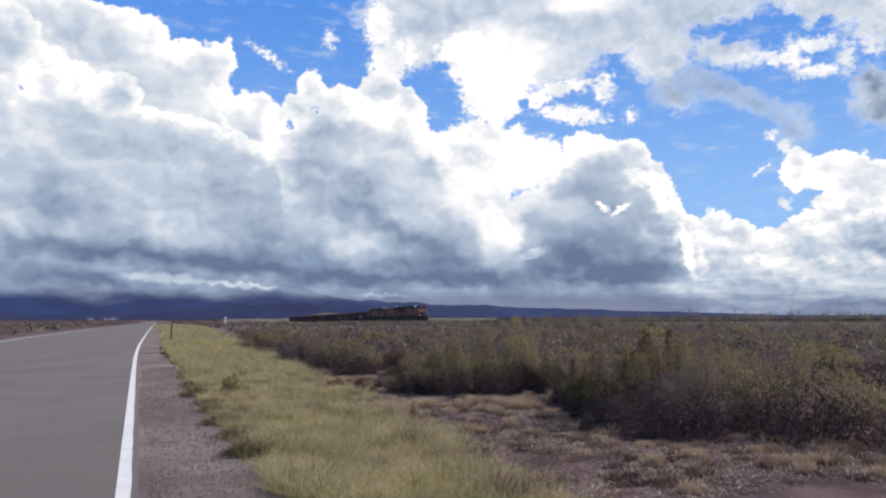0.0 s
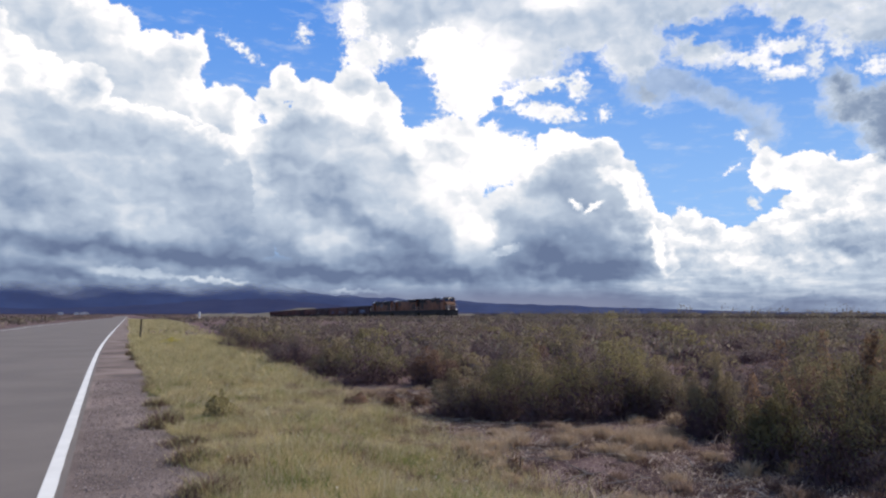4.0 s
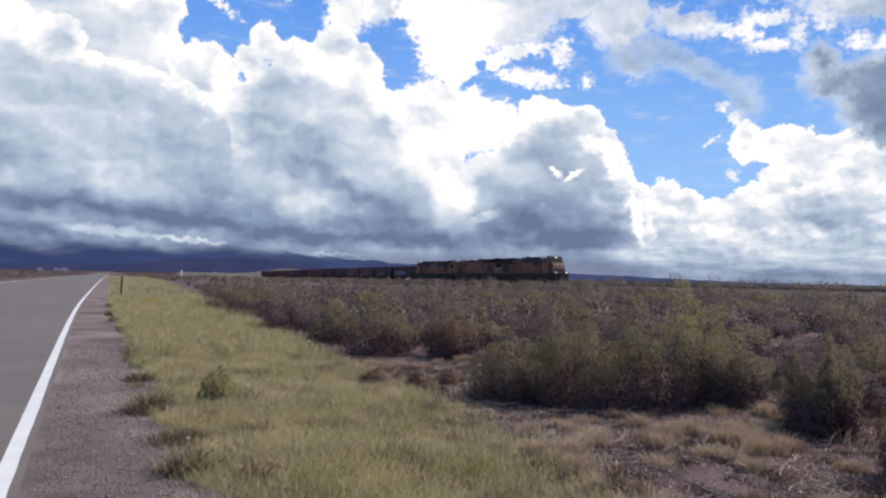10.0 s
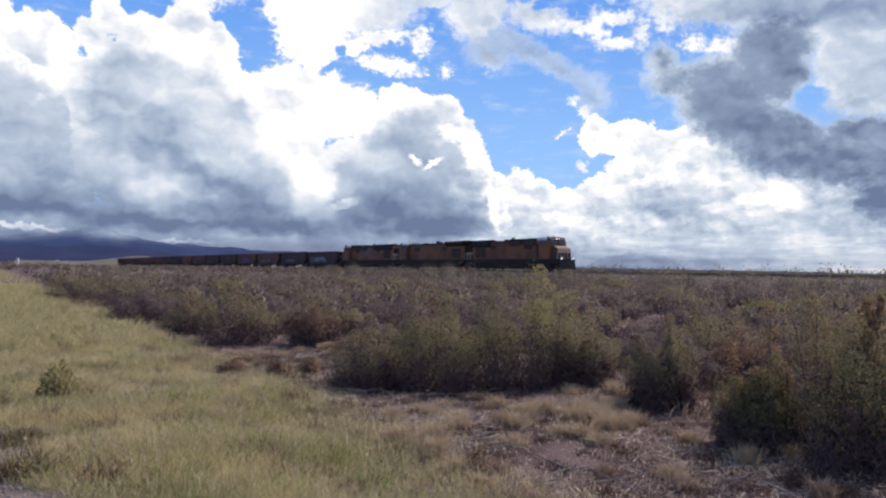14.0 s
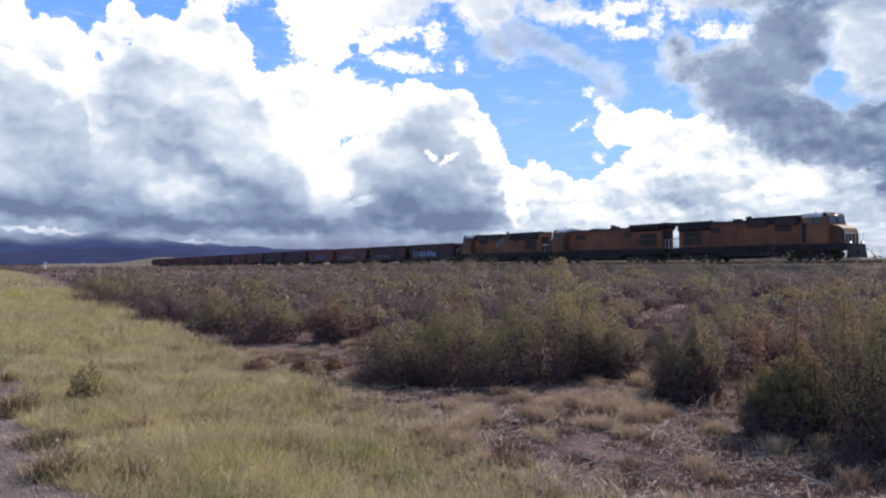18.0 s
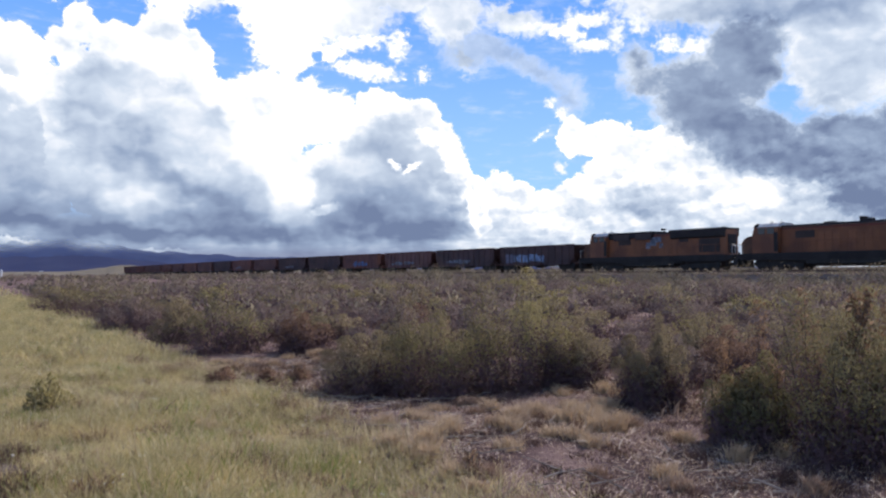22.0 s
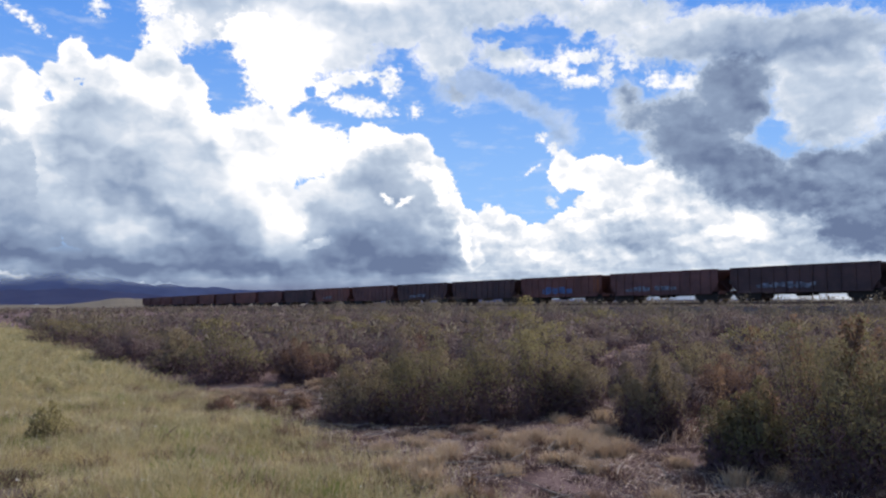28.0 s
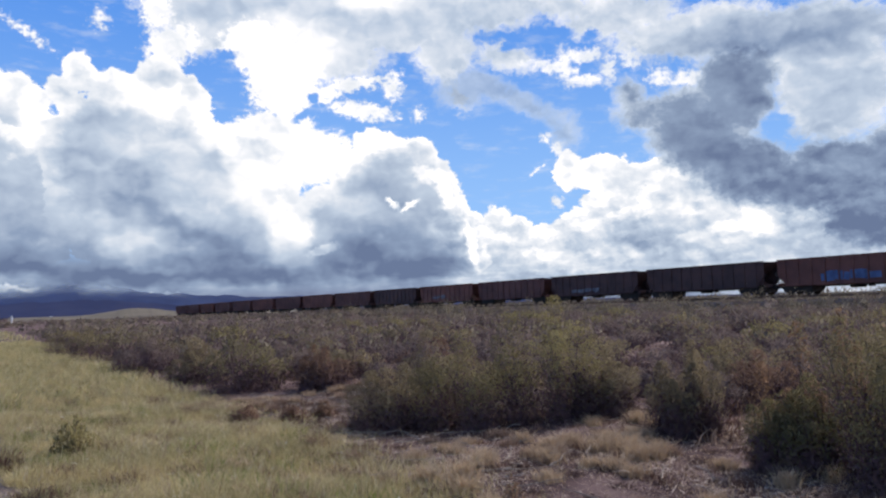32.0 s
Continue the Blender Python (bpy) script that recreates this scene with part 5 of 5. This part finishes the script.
# dark brown that paints the shadow beneath grass clumps at the pavement edge
edge_weed = mat("edge_weed", (0.09, 0.05, 0.045), (0.05, 0.03, 0.028), rough=0.9, scale=0.6, fine=5, bump=0, island=0.8, tint=(0.19, 0.11, 0.08), through=0.2)
rng = np.random.default_rng(55)
at = edge_clumps(rng, 46)[rng.uniform(0, 1, 46) < 0.62]
much = rng.uniform(0.3, 0.9, len(at))
# the largest, one by one: beyond the line, along the road, size
big = [(1.22, 16.4, 1.5), (1.36, 14.75, 1.6), (1.3, 13.6, 1.3), (1.2, 18.9, 1.1), (1.3, 12.0, 1.5), (1.3, 10.6, 1.4), (1.25, 21.5, 1.0), (1.28, 9.2, 1.3)]
at = np.concatenate([at, [road_xy(w, l) for w, l, _ in big]])
much = np.concatenate([much, [m for *_, m in big]])
who = np.repeat(np.arange(len(at)), (900 * much).astype(int))
clump = at[who] + rng.normal(0, 0.13, (len(who), 2)) * much[who][:, None]
tall = (0.08 + 0.11 * much[who]) * np.exp(-((clump - at[who]) ** 2).sum(1) / (0.22 * much[who]) ** 2)
# most blades carry the painted under-shadow, the rest the grass colour
lower, upper = np.arange(len(who)) % 7 < 5, np.arange(len(who)) % 7 >= 5
blades("brown_weeds", clump[lower], tall[lower] + 0.02, 0.009, edge_weed, "dark brown blades of the pavement-edge clumps, coloured as their under-shadow", 48, lean=0.9)
blades("verge_grass", clump[upper], tall[upper] * 1.25 + 0.02, 0.007, grass_mat, "rounded grass clumps overhanging the pavement edge", 80, lean=0.8)
blades("straw_litter", clearing(np.random.default_rng(52), 36000), 0.045, 0.009, pale_straw, "scattered straw litter on bare soil", 45, lean=1.5, z_up=0.005)
lying_straw = mat("lying_straw", (0.8, 0.69, 0.58), (0.55, 0.45, 0.38), rough=0.8, scale=0.6, fine=5, bump=0, island=0.9, tint=(0.26, 0.18, 0.15), through=0.2)
blades("pale_straws", clearing(np.random.default_rng(62), 42000), 0.036, 0.013, lying_straw, "long pale straws lying on bare soil", 63, lean=3.2, z_up=0.008)


blades("pale_straws", clearing(np.random.default_rng(68), 2600), 0.04, 0.013, lying_straw, "long broken straws lying across bare soil", 69, lean=7.0, z_up=0.012)


def between(rng, n):
    n *= 2
    az, d = np.radians(rng.uniform(-24, 50, n)), 8 + 52 * rng.uniform(0, 1, n) ** 0.8
    x, y = -2 + d * np.sin(az), 5 + d * np.cos(az)
    w, l = to_road(x, y)
    return np.stack([x, y], -1)[w > scrub_edge(l) - 0.5][:n // 2]


blades("scrub_grass", tufts(700, 30, 64, between, 0.22), 0.2, 0.022, straw_mat, "dry grass between the desert shrubs", 65, lean=1.0)
blades("scrub_weeds", tufts(700, 26, 66, between, 0.25), 0.2, 0.024, brown_weed, "low brown weeds between the desert shrubs", 67, lean=1.0)
blades("dead_litter", clearing(np.random.default_rng(56), 85000), 0.04, 0.012, dark_weed, "scattered dark dead litter on bare soil", 49, lean=2.2, z_up=0.005)
fresh = mat("fresh_grass", (0.19, 0.24, 0.07), (0.12, 0.16, 0.045), rough=0.7, scale=0.8, fine=5, bump=0, island=0.8, tint=(0.3, 0.3, 0.1), through=0.4)
seedy = mat("seed_heads", (0.55, 0.47, 0.29), (0.4, 0.33, 0.19), rough=0.8, scale=0.8, fine=5, bump=0, island=0.8, tint=(0.66, 0.58, 0.4), through=0.35)


def verge_spots(rng, n):
    l = rng.uniform(4, 40, n)
    w = 1.35 + (verge_right(l) - 1.4) * rng.uniform(0, 1, n)
    x, y = road_xy(w, l)
    return np.stack([x, y], -1)


blades("verge_grass", verge(16000, -9, 2.5, 34, 1.0), 0.26, 0.012, grass_mat, "yellow-green roadside grass", 75)
blades("verge_straw", verge(15000, 2, 40, 76, 0.9), 0.2, 0.008, straw_mat, "dry straw-coloured grass among the verge", 77, lean=1.2)
blades("verge_weeds", tufts(120, 70, 78, verge_spots, 0.09), 0.2, 0.009, brown_weed, "brown dry weeds among the verge grass", 79, lean=0.8)
blades("fresh_grass", tufts(170, 60, 57, verge_spots, 0.13), 0.2, 0.011, fresh, "green grass tufts among the straw-coloured verge", 58, lean=0.8)
blades("seed_grass", verge(20000, 3, 40, 59, 0.9), 0.2, 0.009, seedy, "pale seed stalks standing in the verge", 60, lean=0.3)

petal = mat("pale_petals", (0.8, 0.78, 0.72), (0.65, 0.62, 0.55), rough=0.8, scale=3.0, fine=9, bump=0, through=0.2)
blades("pale_flowers", tufts(130, 3, 81, verge_spots, 0.02), 0.022, 0.011, petal, "tiny pale flower heads in the verge grass", 82, "flowers", lean=0.6, z_up=0.13)

# single plants in the grass: place, radius, height, tone
for n, (x, y, r, h, tone, label) in enumerate((
        (-4.5, 16.4, 0.3, 0.46, "green", "yellow-green roadside weed standing in grass"), (-2.0, 18.95, 0.24, 0.26, "rusty", "round brown grass tuft on bare soil"),
        (-1.55, 19.1, 0.2, 0.24, "rusty", "round brown grass tuft on bare soil"), (-2.7, 19.3, 0.26, 0.25, "rusty", "round brown grass tuft on bare soil"),
        
        (-14.1, 44.3, 0.65, 0.45, "yellow", "yellow-flowering low plant in the verge"), (-0.5, 13.1, 0.1, 0.3, "stalk", "thin brown dead weed on bare soil"))):
    s = tagged(shrub(500 + n, r, h, tone, 6, int(5000 * r) if r > 0.15 else 150, 0.02, label, bare=0.05, lobes=9, skirt=0), category="plant")
    s.matrix_basis = pose(x, y, stand(x, y))


# ---- far things ----
def marker_post():
    post = tagged(new("marker_post"), "thin dark roadside marker post standing in the grass", "post")
    part("shaft", box(B(), (0, 0, 0.6), (0.09, 0.05, 1.26), 0.01), mat("dark_post", (0.07, 0.05, 0.04), rough=0.8), post)
    part("cap", box(B(), (0, 0, 1.24), (0.095, 0.055, 0.06), 0.01), under, post)
    return post


p = marker_post()
p.matrix_basis = pose(-17.1, 48.4, stand(-17.1, 48.4), 0, 2, 20)

# the blue of distance haze is put into the range's base colours
hill_haze = mat("far_mountain", (0.165, 0.178, 0.275), (0.115, 0.122, 0.2), rough=1.0, scale=0.004, fine=0.02, bump=0.0, spec=0.0)


def cloud_capped(m, z0, z1, wave):
    """The tops vanish into low cloud."""
    t = Tree(m.node_tree)
    where = t.node("ShaderNodeTexCoord").outputs["Object"]
    z = t.node("ShaderNodeSeparateXYZ", Vector=where).outputs[2]
    f = t.step(t.math("ADD", z, t.math("MULTIPLY", t.math("SUBTRACT", t.noise(t.vec("MULTIPLY", where, (1, 1, 2.5)), 0.004, 5), 0.5), wave)), z0, z1)
    out = m.node_tree.nodes["Material Output"].inputs[0]
    mx = t.node("ShaderNodeMixShader", Fac=f)
    t.put(mx.inputs[1], out.links[0].from_socket)
    t.put(mx.inputs[2], t.node("ShaderNodeBsdfTransparent").outputs[0])
    t.put(out, mx.outputs[0])


cloud_capped(hill_haze, 70.0, 165.0, 150.0)


def ridge(name, a0, a1, d, height, material, label, seed, depth=400.0):
    rng = np.random.default_rng(seed)
    A = np.radians(np.linspace(a0, a1, 240))
    ph = rng.uniform(0, 6.28, 9)
    deg = np.degrees(A)
    top = height(deg) * (1 + sum(0.07 / (k * 0.5 + 1) * np.sin(deg * (0.35 * 1.6 ** k) + ph[k]) for k in range(9)))
    rows = np.array([0, 0.35, 0.7, 1.0])

    def place(R, AA):
        h = np.maximum(top, 0.5)[None, :] * R ** 1.2
        dd = d + depth * R
        return dd * np.sin(AA), dd * np.cos(AA), h - 6 * (1 - R)
    return tagged(new(name, grid_mesh(name, rows, A, place, material)), label, "mountains", kind="structure")


ridge("mountain_range", -75, 40, 3700, lambda a: np.interp(a, [-75, -35, -28, -20, -11.5, -5.5, 0, 5, 12, 18, 24, 40], [210, 210, 205, 200, 150, 100, 62, 54, 36, 20, 4, 0.5]), hill_haze,
      "distant mountain range coloured haze-blue, under low cloud", 3)
# violet base colours stand in for haze on the nearer ridge
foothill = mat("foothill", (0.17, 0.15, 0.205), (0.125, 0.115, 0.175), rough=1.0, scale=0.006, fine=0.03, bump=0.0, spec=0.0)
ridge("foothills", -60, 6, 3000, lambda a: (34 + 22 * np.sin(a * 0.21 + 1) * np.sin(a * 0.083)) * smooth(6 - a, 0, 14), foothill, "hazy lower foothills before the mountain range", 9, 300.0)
ochre = mat("ochre_hill", (0.135, 0.115, 0.088), (0.09, 0.078, 0.062), rough=1.0, scale=0.05, fine=0.5, bump=0.2)
ridge("low_hill", -16, 4, 700, lambda a: 6.5 * np.exp(-((a + 8.2) / 2.4) ** 2), ochre, "low ochre grassy hill beyond the railway", 4, 90.0)

white_paint = mat("white_paint", (0.75, 0.75, 0.74), (0.6, 0.6, 0.6), rough=0.6, scale=0.6)
cab_thing = tagged(new("signal_cabinet"), "white trackside signal cabinet on a post", "signal cabinet")
part("cabinet", box(B(), (0, 0, 2.0), (0.55, 0.5, 1.9), 0.03), white_paint, cab_thing)
part("base", box(B(), (0, 0, 0.55), (0.4, 0.4, 1.1), 0.02), white_paint, cab_thing)
part("post", tube(B(), (0, 0, 2.9), (0, 0, 3.1), 0.1), white_paint, cab_thing)
cab_thing.matrix_basis = pose(-85.0, 300.0, stand(-85, 300) + 0.05)


def shed(x, y, sx, sy, h):
    s = tagged(new("shed"), "small white shed far off below the mountains", "shed")
    part("wall", box(B(), (0, 0, h / 2), (sx, sy, h)), white_paint, s)
    part("roof", prism(B(), [(-sx / 2 - 0.4, h), (0, h + sx * 0.18), (sx / 2 + 0.4, h)], -sy / 2 - 0.4, sy / 2 + 0.4), white_paint, s)
    s.matrix_basis = pose(x, y, stand(x, y), 0, 0, 25)


for x, y, sx, sy, h in ((-610, 1330, 9, 7, 3.5), (-592, 1350, 7, 5, 3.5), (-570, 1330, 14, 6, 3), (-300, 1250, 6, 4, 2.5)):
    shed(x, y, sx, sy, h)

# dead sticks in the clearing
stick_mat = mat("dead_wood", (0.36, 0.31, 0.27), (0.2, 0.165, 0.14), rough=0.9, scale=6.0)
rng = np.random.default_rng(77)
for k in range(150):
    l = rng.uniform(9, 22)
    w = verge_right(l) + rng.uniform(0.2, 2.6)
    x, y = road_xy(w, l)
    ln, a = rng.uniform(0.12, 0.7), rng.uniform(0, 360)
    bm = B()
    q = Vector((0, 0, 0.015))
    for i in range(3):
        e = q + Vector((ln / 3, rng.normal(0, 0.04), abs(rng.normal(0, 0.02))))
        tube(bm, q, e, 0.009 - 0.002 * i, 0.007 - 0.002 * i, 5)
        q = e
    o = part("dead_stick", bm, stick_mat)
    tagged(o, "bleached dead stick lying on soil", "stick", "dead sticks")
    o.matrix_basis = pose(x, y, stand(x, y) + 0.01, 0, 0, a)

# loose chippings on the shoulder
rng = np.random.default_rng(78)
n = 17000
l, w = 3 + 22 * rng.uniform(0, 1, n) ** 1.2, rng.uniform(0.2, 1.5, n)
x, y = road_xy(w, l)
c = np.stack([x, y, 0 * x + 0.004], -1)
s = rng.uniform(0.005, 0.014, n)[:, None, None]
octa = np.array([(1, 0, 0), (0, 1, 0), (-1, 0, 0), (0, -1, 0), (0, 0, 0.8), (0, 0, -0.5)])
co = (c[:, None] + octa[None] * s * rng.uniform(0.6, 1.3, (n, 6, 1))).reshape(-1, 3)
tri = np.array([(0, 1, 4), (1, 2, 4), (2, 3, 4), (3, 0, 4), (1, 0, 5), (2, 1, 5), (3, 2, 5), (0, 3, 5)])
chips = mat("chippings", (0.4, 0.33, 0.31), (0.25, 0.2, 0.19), rough=0.9, island=1.0, tint=(0.12, 0.096, 0.092))
tagged(new("chippings", fast_mesh("chippings", co, (np.arange(n)[:, None, None] * 6 + tri[None]).reshape(-1, 3), chips)),
       "loose grey chippings on the shoulder", "gravel", kind="stuff")


# ---- what moves ----
def motions():
    """The train rolls along its track; the clouds drift slowly."""
    times = [2.0 * k for k in range(17)]
    for thing, behind, back in TRAIN:
        walk(thing, [(t, rail_pose(head_at(t) - behind, back)) for t in times])
    walk(backdrop, [(t, pose(-2, 6, 1.5, -0.0132 * (t - 10), 0, 0.0611 * (t - 10))) for t in times])


for i, (rows, material) in SPRAY.items():
    writing_bars(TRAIN[3 + i][0], rows, material, 60 + i)

motions()
